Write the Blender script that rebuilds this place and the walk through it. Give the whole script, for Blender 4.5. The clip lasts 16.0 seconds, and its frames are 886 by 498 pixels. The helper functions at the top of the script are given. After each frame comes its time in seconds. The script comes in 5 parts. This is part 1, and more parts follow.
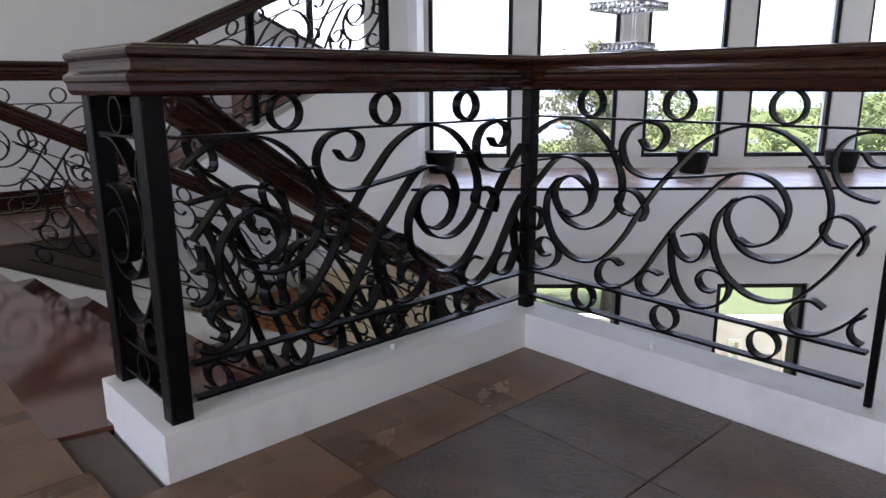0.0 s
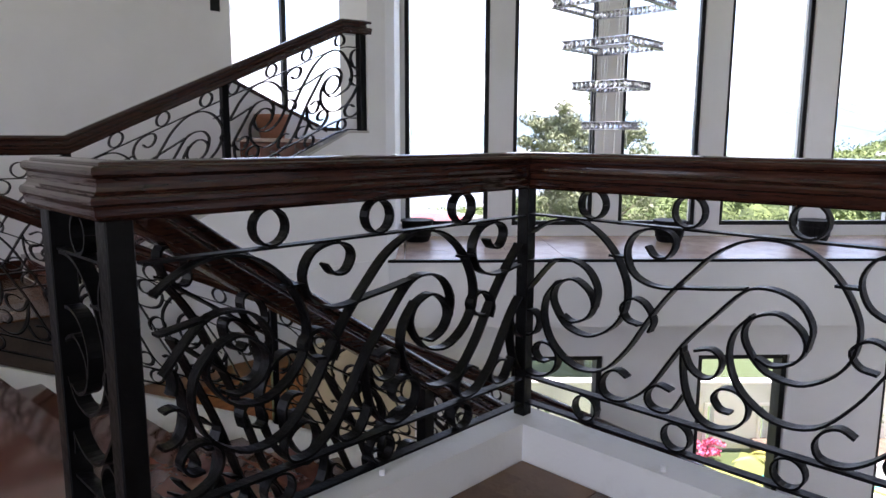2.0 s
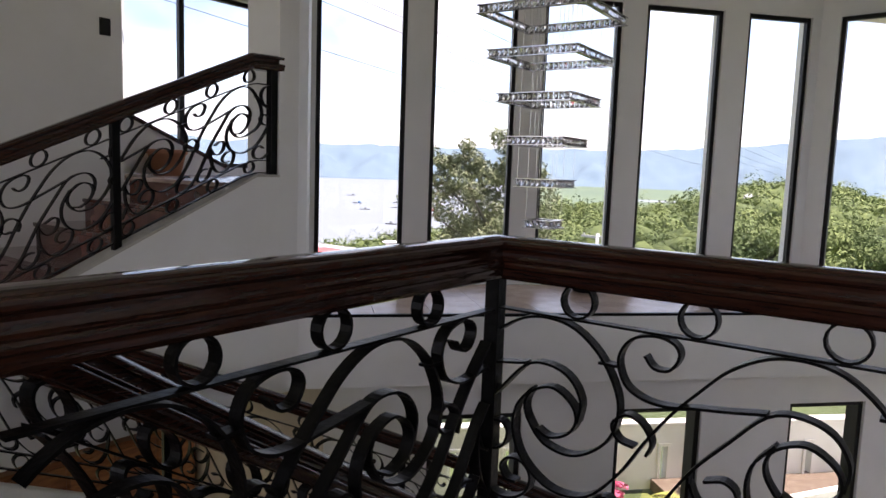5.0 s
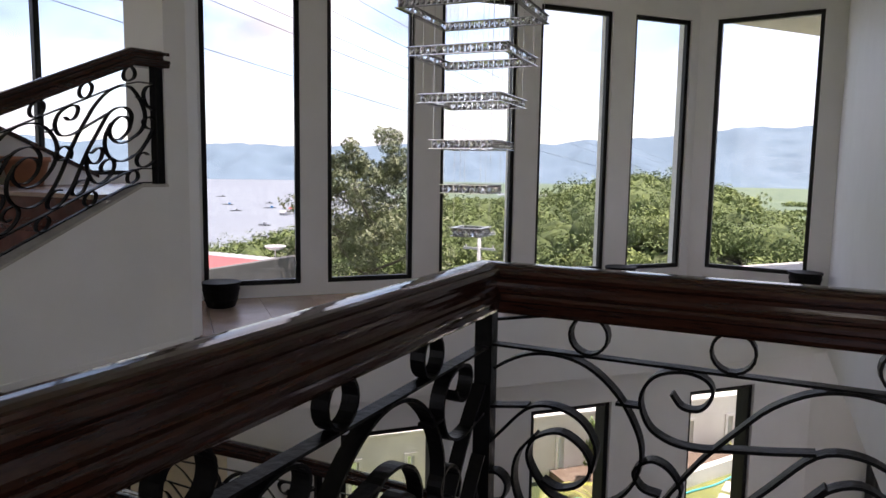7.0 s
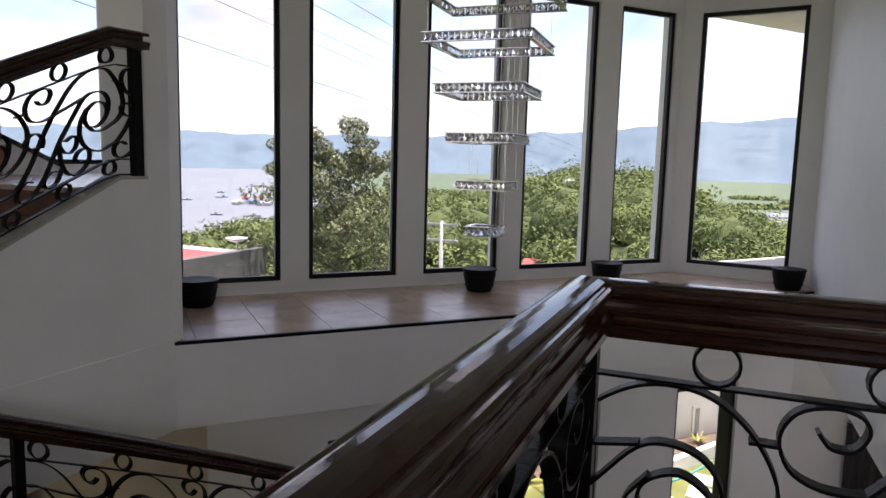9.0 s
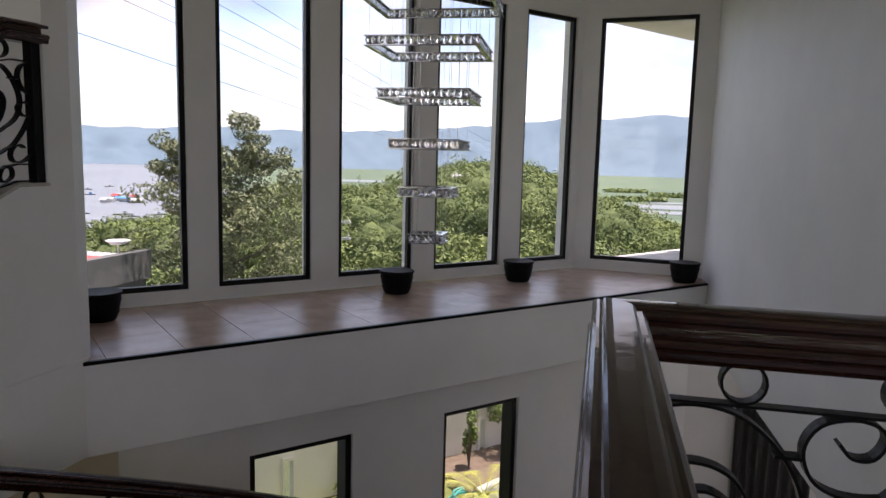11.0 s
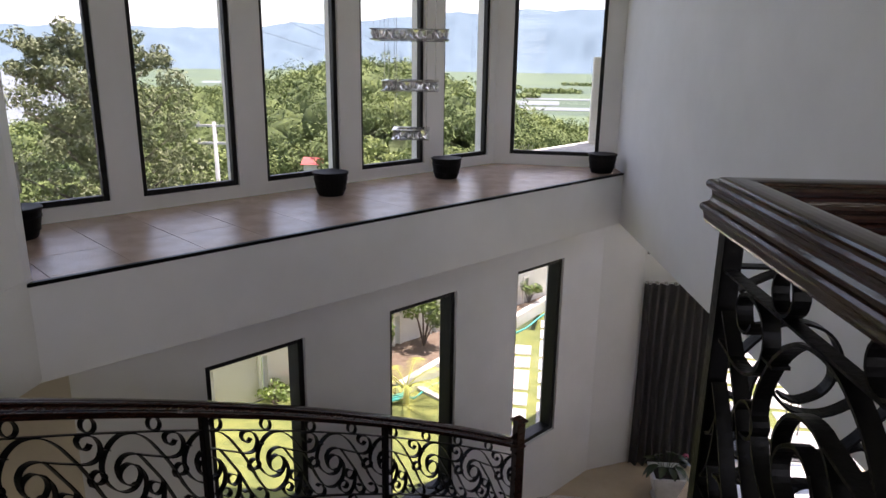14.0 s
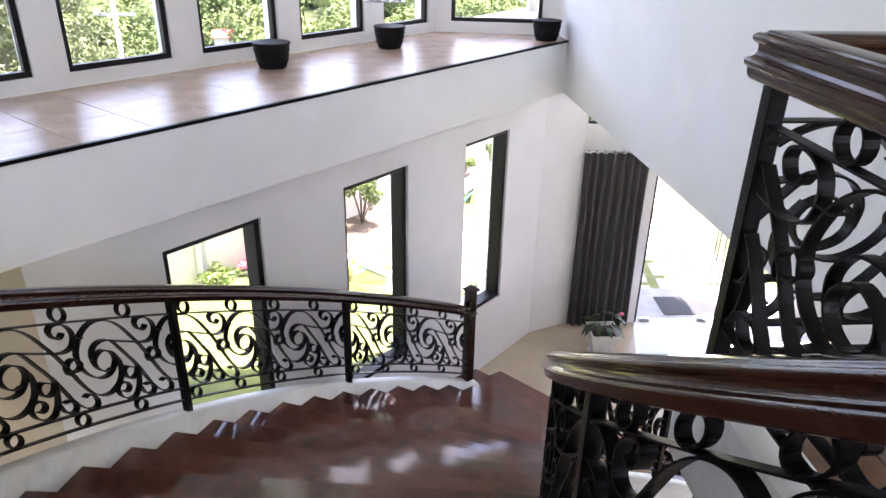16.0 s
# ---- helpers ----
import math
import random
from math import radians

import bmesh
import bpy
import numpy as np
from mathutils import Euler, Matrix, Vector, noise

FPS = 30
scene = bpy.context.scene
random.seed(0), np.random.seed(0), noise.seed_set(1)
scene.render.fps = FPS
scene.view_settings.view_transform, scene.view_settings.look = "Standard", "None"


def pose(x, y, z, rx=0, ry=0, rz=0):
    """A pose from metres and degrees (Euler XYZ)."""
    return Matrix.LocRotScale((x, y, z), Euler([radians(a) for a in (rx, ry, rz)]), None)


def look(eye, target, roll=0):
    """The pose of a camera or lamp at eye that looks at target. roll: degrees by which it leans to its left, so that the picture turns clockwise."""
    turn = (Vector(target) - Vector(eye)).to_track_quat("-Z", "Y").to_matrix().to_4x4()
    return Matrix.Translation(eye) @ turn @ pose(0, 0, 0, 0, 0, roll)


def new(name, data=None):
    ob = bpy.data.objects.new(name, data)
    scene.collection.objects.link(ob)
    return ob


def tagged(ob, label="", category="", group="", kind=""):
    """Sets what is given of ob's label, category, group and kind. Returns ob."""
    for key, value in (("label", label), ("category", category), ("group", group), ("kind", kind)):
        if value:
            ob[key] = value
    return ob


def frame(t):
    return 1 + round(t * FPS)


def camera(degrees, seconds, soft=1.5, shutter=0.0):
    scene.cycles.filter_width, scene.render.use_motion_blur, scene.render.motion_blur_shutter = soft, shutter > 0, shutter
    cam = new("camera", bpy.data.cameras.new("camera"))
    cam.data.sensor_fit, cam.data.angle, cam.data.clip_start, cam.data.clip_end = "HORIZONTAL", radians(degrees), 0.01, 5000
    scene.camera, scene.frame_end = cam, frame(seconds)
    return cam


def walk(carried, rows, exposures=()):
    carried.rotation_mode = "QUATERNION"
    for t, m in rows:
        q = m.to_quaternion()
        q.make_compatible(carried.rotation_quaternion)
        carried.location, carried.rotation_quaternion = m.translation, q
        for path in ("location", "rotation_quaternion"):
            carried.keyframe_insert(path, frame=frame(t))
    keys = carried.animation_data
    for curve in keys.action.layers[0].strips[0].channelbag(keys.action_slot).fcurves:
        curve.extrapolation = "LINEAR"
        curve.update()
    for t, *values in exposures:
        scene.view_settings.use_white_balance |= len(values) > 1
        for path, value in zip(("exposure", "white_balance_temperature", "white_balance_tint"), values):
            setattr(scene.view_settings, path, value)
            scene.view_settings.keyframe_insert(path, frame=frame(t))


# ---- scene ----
cam = camera(65.3, 16.0)
PATH = [
    (0, (1.624, -1.796, 0.906), (0.154, -0.523, 0.438), -0.3),
    (0.5, (1.576, -1.781, 0.95), (0.113, -0.49, 0.511), -0.3),
    (1, (1.532, -1.763, 0.968), (0.08, -0.445, 0.579), -0.1),
    (1.5, (1.49, -1.733, 1.002), (0.049, -0.391, 0.654), 0.0),
    (2, (1.436, -1.725, 1.036), (0.003, -0.366, 0.718), 0.2),
    (2.5, (1.396, -1.714, 1.072), (-0.004, -0.321, 0.757), 0.6),
    (3, (1.344, -1.703, 1.093), (-0.031, -0.278, 0.812), 0.7),
    (5.5, (0.956, -1.555, 1.178), (-0.189, 0.071, 0.963), 1.6),
    (6, (0.861, -1.545, 1.194), (-0.188, 0.145, 0.987), 0.7),
    (6.5, (0.76, -1.523, 1.201), (-0.203, 0.217, 0.998), 0.6),
    (7, (0.672, -1.491, 1.202), (-0.251, 0.269, 0.978), 0.9),
    (7.5, (0.563, -1.453, 1.198), (-0.35, 0.311, 0.965), 1.5),
    (8, (0.447, -1.423, 1.209), (-0.445, 0.35, 0.959), 0.5),
    (8.5, (0.375, -1.397, 1.209), (-0.483, 0.393, 0.969), 1.1),
    (9, (0.3, -1.41, 1.217), (-0.505, 0.404, 0.969), 1.5),
    (9.5, (0.157, -1.426, 1.256), (-0.542, 0.431, 1.004), 0.9),
    (10, (0.104, -1.45, 1.267), (-0.49, 0.444, 1.019), 0.9),
    (12.5, (-0.226, -1.438, 1.261), (-0.626, 0.503, 0.99), 1.6),
    (13, (-0.321, -1.472, 1.242), (-0.635, 0.475, 0.909), 1.1),
    (13.5, (-0.419, -1.486, 1.242), (-0.643, 0.459, 0.832), 0.9),
    (14, (-0.51, -1.526, 1.229), (-0.655, 0.398, 0.702), 0.8),
    (14.5, (-0.567, -1.502, 1.207), (-0.671, 0.394, 0.581), 1.4),
    (15, (-0.657, -1.498, 1.193), (-0.705, 0.366, 0.472), 1.5),
    (15.5, (-0.73, -1.503, 1.19), (-0.718, 0.33, 0.391), 1.1),
    (16, (-0.799, -1.526, 1.191), (-0.713, 0.28, 0.336), 1.2),
]
walk(cam, [(t, look(e, a, r)) for t, e, a, r in PATH],
     [(t, e, k, 28) for t, e, k in ((0, 2.65, 6250), (1.5, 2.65, 6250), (3, 2.15, 6500), (5.5, 1.6, 6800), (7, 1.4, 6800), (10, 1.35, 6800), (12.5, 0.95, 6800), (13.5, 1.3, 6800), (14, 1.65, 6800), (14.5, 2.2, 6800), (16, 3.35, 6450))])

# world, sun
SUN_EL, SUN_AZ = 77.0, 46.0
world = bpy.data.worlds.new("world")
scene.world = world
world.use_nodes = True
wn, wl = world.node_tree.nodes, world.node_tree.links
bg = wn["Background"]
sky = wn.new("ShaderNodeTexSky")
sky.sky_type, sky.sun_disc = "NISHITA", False
sky.sun_elevation, sky.sun_rotation = radians(SUN_EL), radians(SUN_AZ)
coord = wn.new("ShaderNodeTexCoord")
stretch = wn.new("ShaderNodeMapping")
stretch.inputs["Scale"].default_value = (1.0, 1.0, 2.0)
cl = wn.new("ShaderNodeTexNoise")
cl.inputs["Scale"].default_value, cl.inputs["Detail"].default_value, cl.inputs["Roughness"].default_value = 4.6, 9.0, 0.58
ramp = wn.new("ShaderNodeValToRGB")
ramp.color_ramp.elements[0].position, ramp.color_ramp.elements[1].position = 0.44, 0.62
mixc = wn.new("ShaderNodeMixRGB")
mixc.inputs["Color2"].default_value = (4.3, 4.4, 4.7, 1)
wl.new(coord.outputs["Generated"], stretch.inputs["Vector"])
wl.new(stretch.outputs["Vector"], cl.inputs["Vector"])
wl.new(cl.outputs["Fac"], ramp.inputs["Fac"])
wl.new(ramp.outputs["Color"], mixc.inputs["Fac"])
wl.new(sky.outputs["Color"], mixc.inputs["Color1"])
cl2 = wn.new("ShaderNodeTexNoise")
cl2.inputs["Scale"].default_value, cl2.inputs["Detail"].default_value = 7.0, 7.0
shade = wn.new("ShaderNodeMapRange")
shade.inputs["From Min"].default_value, shade.inputs["From Max"].default_value = 0.3, 0.7
shade.inputs["To Min"].default_value, shade.inputs["To Max"].default_value = 0.66, 1.2
shaded = wn.new("ShaderNodeVectorMath")
shaded.operation = "SCALE"
wl.new(stretch.outputs["Vector"], cl2.inputs["Vector"])
wl.new(cl2.outputs["Fac"], shade.inputs["Value"])
wl.new(mixc.outputs["Color"], shaded.inputs[0])
wl.new(shade.outputs["Result"], shaded.inputs["Scale"])
wl.new(shaded.outputs["Vector"], bg.inputs["Color"])
bg.inputs["Strength"].default_value = 0.14
sun = new("sun", bpy.data.lights.new("sun", "SUN"))
sun.data.energy, sun.data.angle, sun.data.color = 4.2, radians(0.6), (1.0, 0.95, 0.88)
az = radians(SUN_AZ)
sun.matrix_world = look((0, 0, 0), (-math.sin(az) * math.cos(radians(SUN_EL)), -math.cos(az) * math.cos(radians(SUN_EL)), -math.sin(radians(SUN_EL))))

# added fill lamps standing in for daylight through unseen rear openings of both floors
for x0, x1, zm, high, watts in ((-4.15, -2.15, 2.05, 3.0, 5), (1.05, 3.95, 2.05, 3.0, 13), (-5.15, -2.65, -2.28, 2.4, 4), (0.6, 4.4, -2.28, 2.4, 6)):
    lamp = new("rear_fill_lamp", bpy.data.lights.new("rear_fill_lamp", "AREA"))
    lamp.data.shape, lamp.data.size, lamp.data.size_y = "RECTANGLE", x1 - x0, high
    lamp.data.energy, lamp.data.color = watts, (0.97, 1.0, 0.97)
    lamp.matrix_world = look(((x0 + x1) / 2, -6.1, zm), ((x0 + x1) / 2, 0, zm))

# ---- materials ----


def material(name, color, rough=0.6, metal=0.0, spec=0.5, color2=None, scale=8.0, detail=6.0, bump=0.0, bump_scale=60.0, mapping=(1, 1, 1),
             coat=0.0, contrast=(0.35, 0.65), vary=0.0, rough2=None, island=0.0):
    m = bpy.data.materials.new(name)
    m.use_nodes = True
    n, l = m.node_tree.nodes, m.node_tree.links
    b = n["Principled BSDF"]
    b.inputs["Roughness"].default_value, b.inputs["Metallic"].default_value = rough, metal
    b.inputs["Specular IOR Level"].default_value = spec
    b.inputs["Coat Weight"].default_value, b.inputs["Coat Roughness"].default_value = coat, 0.08
    c2 = color2 or tuple(v * 0.82 for v in color)
    tc = n.new("ShaderNodeTexCoord")
    mp = n.new("ShaderNodeMapping")
    mp.inputs["Scale"].default_value = mapping
    l.new(tc.outputs["Object"], mp.inputs["Vector"])
    no = n.new("ShaderNodeTexNoise")
    no.inputs["Scale"].default_value, no.inputs["Detail"].default_value, no.inputs["Roughness"].default_value = scale, detail, 0.62
    l.new(mp.outputs["Vector"], no.inputs["Vector"])
    rp = n.new("ShaderNodeValToRGB")
    e = rp.color_ramp.elements
    e[0].position, e[1].position = contrast
    e[0].color, e[1].color = (*c2, 1), (*color, 1)
    l.new(no.outputs["Fac"], rp.inputs["Fac"])
    out = rp.outputs["Color"]
    if vary or island:
        hs = n.new("ShaderNodeHueSaturation")
        mr = n.new("ShaderNodeMapRange")
        v = vary or island
        mr.inputs["To Min"].default_value, mr.inputs["To Max"].default_value = 1 - v, 1 + v
        if island:
            l.new(n.new("ShaderNodeNewGeometry").outputs["Random Per Island"], mr.inputs["Value"])
        else:
            l.new(n.new("ShaderNodeObjectInfo").outputs["Random"], mr.inputs["Value"])
        l.new(mr.outputs["Result"], hs.inputs["Value"])
        l.new(out, hs.inputs["Color"])
        out = hs.outputs["Color"]
    l.new(out, b.inputs["Base Color"])
    if rough2 is not None:
        rr = n.new("ShaderNodeMapRange")
        rr.inputs["To Min"].default_value, rr.inputs["To Max"].default_value = rough2, rough
        l.new(no.outputs["Fac"], rr.inputs["Value"])
        l.new(rr.outputs["Result"], b.inputs["Roughness"])
    if bump:
        nb = n.new("ShaderNodeTexNoise")
        nb.inputs["Scale"].default_value, nb.inputs["Detail"].default_value = bump_scale, 5.0
        l.new(mp.outputs["Vector"], nb.inputs["Vector"])
        bp = n.new("ShaderNodeBump")
        bp.inputs["Strength"].default_value, bp.inputs["Distance"].default_value = bump, 0.01
        l.new(nb.outputs["Fac"], bp.inputs["Height"])
        l.new(bp.outputs["Normal"], b.inputs["Normal"])
    return m


PAINT = material("white wall paint", (0.87, 0.87, 0.865), 0.5, color2=(0.82, 0.82, 0.81), scale=1.6, bump=0.10, bump_scale=90)
PAINT_BEIGE = material("beige wall paint", (0.66, 0.58, 0.46), 0.6, scale=1.5, bump=0.1, bump_scale=90)
CURB = material("painted curb", (0.74, 0.74, 0.72), 0.5, color2=(0.58, 0.57, 0.54), scale=5, contrast=(0.25, 0.5), bump=0.15, bump_scale=70)
IRON = material("black painted iron", (0.002, 0.002, 0.0022), 0.36, 0.0, 0.12, color2=(0.004, 0.004, 0.004), scale=30, bump=0.22, bump_scale=45)
FRAME = material("black window frame", (0.007, 0.007, 0.007), 0.42, spec=0.3, scale=20)
WOOD = material("varnished dark wood", (0.042, 0.0145, 0.0085), 0.18, spec=0.42, color2=(0.018, 0.007, 0.005), scale=9, mapping=(1.5, 1.5, 14), bump=0.10, bump_scale=7, rough2=0.03)
TREAD = material("varnished dark stair wood", (0.15, 0.055, 0.037), 0.16, color2=(0.08, 0.03, 0.022), scale=5, coat=0.5, vary=0.22, bump=0.02, bump_scale=4, rough2=0.07)
TILE = material("brown patterned floor tile", (0.165, 0.092, 0.052), 0.32, spec=0.4, color2=(0.088, 0.05, 0.031), scale=3.0, contrast=(0.3, 0.7), vary=0.10, bump=0.25, bump_scale=55, rough2=0.2)
TILE_DARK = material("dark slate floor tile", (0.115, 0.077, 0.056), 0.30, spec=0.4, color2=(0.062, 0.043, 0.033), scale=5.0, contrast=(0.3, 0.7), vary=0.12, bump=0.5, bump_scale=70, rough2=0.2)


def patchwork(m, w_, h_, c1, c2):
    """Lays a patchwork of small rectangles of two browns under a material's grain."""
    n, l = m.node_tree.nodes, m.node_tree.links
    b = n["Principled BSDF"]
    old = b.inputs["Base Color"].links[0].from_socket
    tc, br, mx = n.new("ShaderNodeTexCoord"), n.new("ShaderNodeTexBrick"), n.new("ShaderNodeMixRGB")
    br.inputs["Color1"].default_value, br.inputs["Color2"].default_value = (*c1, 1), (*c2, 1)
    br.inputs["Mortar Size"].default_value, br.inputs["Scale"].default_value = 0.0, 1.0
    br.inputs["Brick Width"].default_value, br.inputs["Row Height"].default_value = w_, h_
    br.offset = 0.37
    mx.blend_type = "MULTIPLY"
    mx.inputs["Fac"].default_value = 1.0
    l.new(tc.outputs["Object"], br.inputs["Vector"])
    l.new(br.outputs["Color"], mx.inputs["Color1"])
    l.new(old, mx.inputs["Color2"])
    l.new(mx.outputs["Color"], b.inputs["Base Color"])


patchwork(TILE, 0.17, 0.118, (1.3, 1.3, 1.3), (0.62, 0.6, 0.58))
GROUT = material("brown grout", (0.09, 0.065, 0.05), 0.8, scale=30)
LEDGE_TILE = material("brown ledge tile", (0.60, 0.44, 0.36), 0.28, color2=(0.43, 0.305, 0.24), scale=4.0, contrast=(0.3, 0.7), vary=0.10, bump=0.3, bump_scale=60, rough2=0.18)
BEIGE_TILE = material("beige polished tile", (0.52, 0.43, 0.32), 0.18, color2=(0.46, 0.375, 0.275), scale=3.0, vary=0.04)
WHITE_TILE = material("white polished tile", (0.7, 0.72, 0.74), 0.1, scale=2.0, vary=0.03)
MAT = material("dark grey mat", (0.045, 0.047, 0.05), 0.95, scale=60, bump=0.4, bump_scale=200)
POT = material("black plastic", (0.008, 0.0075, 0.0075), 0.6, spec=0.18, scale=20, bump=0.1)
SOIL = material("dark soil", (0.03, 0.02, 0.014), 0.95, scale=40, bump=0.8, bump_scale=80)
TERRACOTTA = material("terracotta", (0.55, 0.25, 0.14), 0.75, scale=8)
ORANGE_WOOD = material("orange-brown wood", (0.36, 0.15, 0.055), 0.35, color2=(0.17, 0.06, 0.025), scale=3, mapping=(1, 1, 6), vary=0.2)
CURTAIN = material("dark grey curtain cloth", (0.075, 0.07, 0.07), 0.85, scale=40, bump=0.15, bump_scale=300)
STEEL = material("brushed steel", (0.6, 0.6, 0.58), 0.25, 1.0, scale=20)
CHROME = material("chrome", (0.40, 0.40, 0.42), 0.12, 1.0, scale=10)
WHITE_PLASTIC = material("white plastic", (0.8, 0.8, 0.8), 0.35, scale=6)
PAVING = material("grey paving", (0.33, 0.32, 0.31), 0.8, color2=(0.24, 0.235, 0.23), scale=5, bump=0.2)
CONCRETE = material("pale concrete", (0.56, 0.54, 0.50), 0.85, color2=(0.40, 0.38, 0.35), scale=6, bump=0.3, bump_scale=40, vary=0.08)
PARAPET = material("weathered grey render", (0.13, 0.13, 0.125), 0.85, color2=(0.10, 0.10, 0.095), scale=3, bump=0.3, bump_scale=40)
WALL_OUT = material("weathered white wall", (0.74, 0.72, 0.66), 0.8, color2=(0.60, 0.58, 0.52), scale=1.2, bump=0.15)
LAWN = material("lawn", (0.185, 0.20, 0.05), 0.9, color2=(0.11, 0.135, 0.034), scale=3, bump=0.8, bump_scale=90)
LEAF_TREE = material("tree leaf", (0.165, 0.185, 0.09), 0.6, spec=0.3, color2=(0.11, 0.13, 0.058), scale=2, island=0.3)
LEAF_WOODS = material("woodland leaf", (0.175, 0.215, 0.066), 0.8, spec=0.2, color2=(0.08, 0.115, 0.042), scale=0.12, island=0.22, contrast=(0.38, 0.62))
# darker copy of the woodland leaf: shade inside the crowns painted as colour
LEAF_CORE = material("inner foliage with painted shade", (0.11, 0.14, 0.05), 0.9, spec=0.1, color2=(0.045, 0.065, 0.027), scale=2.2, detail=10, bump=1.0, bump_scale=2.5)
LEAF_SHRUB = material("shrub leaf", (0.14, 0.2, 0.03), 0.6, color2=(0.07, 0.12, 0.02), scale=6, island=0.4)
LEAF_YELLOW = material("yellow-green leaf", (0.34, 0.33, 0.06), 0.5, color2=(0.22, 0.25, 0.04), scale=8, island=0.25)
SOIL_DRY = material("dry brown soil", (0.17, 0.13, 0.095), 0.95, color2=(0.11, 0.075, 0.05), scale=9, bump=0.8, bump_scale=60)
LEAF_DARK = material("dark plant leaf", (0.03, 0.055, 0.02), 0.35, scale=12, island=0.3)
BARK = material("bark", (0.14, 0.11, 0.085), 0.9, color2=(0.07, 0.055, 0.045), scale=12, bump=0.6)
HILL = material("hill ground", (0.075, 0.10, 0.03), 0.95, color2=(0.045, 0.065, 0.02), scale=0.05, bump=0.3, bump_scale=0.5)
PLAIN = material("farm fields", (0.095, 0.14, 0.07), 0.95, color2=(0.055, 0.09, 0.06), scale=0.02, mapping=(0.12, 1.0, 1.0), contrast=(0.42, 0.56))
WATER = material("lake water", (0.175, 0.195, 0.205), 0.45, spec=0.25, color2=(0.15, 0.17, 0.185), scale=0.01)
# distance haze is painted in as a pale blue base colour
MOUNTAIN = material("haze-tinted far mountains", (0.105, 0.16, 0.20), 0.95, color2=(0.088, 0.138, 0.176), scale=0.01, contrast=(0.42, 0.58))
RED_ROOF = material("red roof paint", (0.45, 0.07, 0.06), 0.6, scale=6)
ROOF_SHEET = material("pale roof sheet", (0.46, 0.46, 0.46), 0.45, scale=5, vary=0.05)
CABLE = material("black cable", (0.02, 0.02, 0.02), 0.6, scale=20)
POLE = material("grey pole", (0.45, 0.45, 0.44), 0.7, scale=10)
BLUE = material("blue sheet", (0.08, 0.28, 0.6), 0.5, scale=10)
TEAL = material("teal hose rubber", (0.05, 0.45, 0.42), 0.45, scale=10)
FLOWER = material("pink petals", (0.6, 0.1, 0.2), 0.6, scale=20, island=0.2)


def glass_material(name, tint=(1, 1, 1)):
    m = bpy.data.materials.new(name)
    m.use_nodes = True
    n, l = m.node_tree.nodes, m.node_tree.links
    n.remove(n["Principled BSDF"])
    tr, gl, mx, fr = n.new("ShaderNodeBsdfTransparent"), n.new("ShaderNodeBsdfGlossy"), n.new("ShaderNodeMixShader"), n.new("ShaderNodeLayerWeight")
    pw, sc = n.new("ShaderNodeMath"), n.new("ShaderNodeMath")
    pw.operation, sc.operation = "POWER", "MULTIPLY_ADD"
    pw.inputs[1].default_value, sc.inputs[1].default_value, sc.inputs[2].default_value = 4.0, 0.45, 0.025
    tr.inputs["Color"].default_value = (*tint, 1)
    gl.inputs["Roughness"].default_value = 0.02
    fr.inputs["Blend"].default_value = 0.5
    l.new(fr.outputs["Facing"], pw.inputs[0])
    l.new(pw.outputs["Value"], sc.inputs[0])
    l.new(sc.outputs["Value"], mx.inputs["Fac"])
    l.new(tr.outputs["BSDF"], mx.inputs[1])
    l.new(gl.outputs["BSDF"], mx.inputs[2])
    l.new(mx.outputs["Shader"], n["Material Output"].inputs["Surface"])
    return m


GLASS = glass_material("window glass", (0.97, 0.98, 0.975))


def crystal_material():
    m = bpy.data.materials.new("crystal")
    m.use_nodes = True
    b = m.node_tree.nodes["Principled BSDF"]
    b.inputs["Base Color"].default_value = (0.95, 0.96, 0.97, 1)
    b.inputs["Roughness"].default_value = 0.03
    b.inputs["Transmission Weight"].default_value = 0.9
    b.inputs["IOR"].default_value = 1.5
    return m


CRYSTAL = crystal_material()

# ---- building helpers ----


def mesh_object(name, bm, mat, smooth=False):
    bmesh.ops.recalc_face_normals(bm, faces=bm.faces[:])
    me = bpy.data.meshes.new(name)
    bm.to_mesh(me)
    bm.free()
    me.materials.append(mat)
    if smooth:
        me.shade_smooth()
    return new(name, me)


def part(name, bm, mat, parent=None, label="", smooth=False):
    ob = mesh_object(name, bm, mat, smooth)
    if parent is not None:
        ob.parent = parent
    if label:
        tagged(ob, label)
    return ob


def thing(name, at, label, category, group="", kind=""):
    e = new(name)
    e.location = at
    e.empty_display_size = 0.1
    return tagged(e, label, category, group, kind)


def add_box(bm, lo, hi, m=None, bevel=0.0):
    b = bm if not bevel else bmesh.new()
    vs = [b.verts.new((x, y, z)) for x in (lo[0], hi[0]) for y in (lo[1], hi[1]) for z in (lo[2], hi[2])]
    for f in ((0, 1, 3, 2), (4, 6, 7, 5), (0, 4, 5, 1), (2, 3, 7, 6), (0, 2, 6, 4), (1, 5, 7, 3)):
        b.faces.new([vs[i] for i in f])
    if bevel:
        bmesh.ops.bevel(b, geom=b.edges[:], offset=bevel, segments=1, affect="EDGES")
    if m is not None:
        bmesh.ops.transform(b, matrix=m, verts=b.verts[:] if bevel else vs)
    if bevel:
        tmp = bpy.data.meshes.new("tmp")
        b.to_mesh(tmp)
        b.free()
        bm.from_mesh(tmp)
        bpy.data.meshes.remove(tmp)
    return bm


def box(lo, hi, m=None, bevel=0.0):
    return add_box(bmesh.new(), lo, hi, m, bevel)


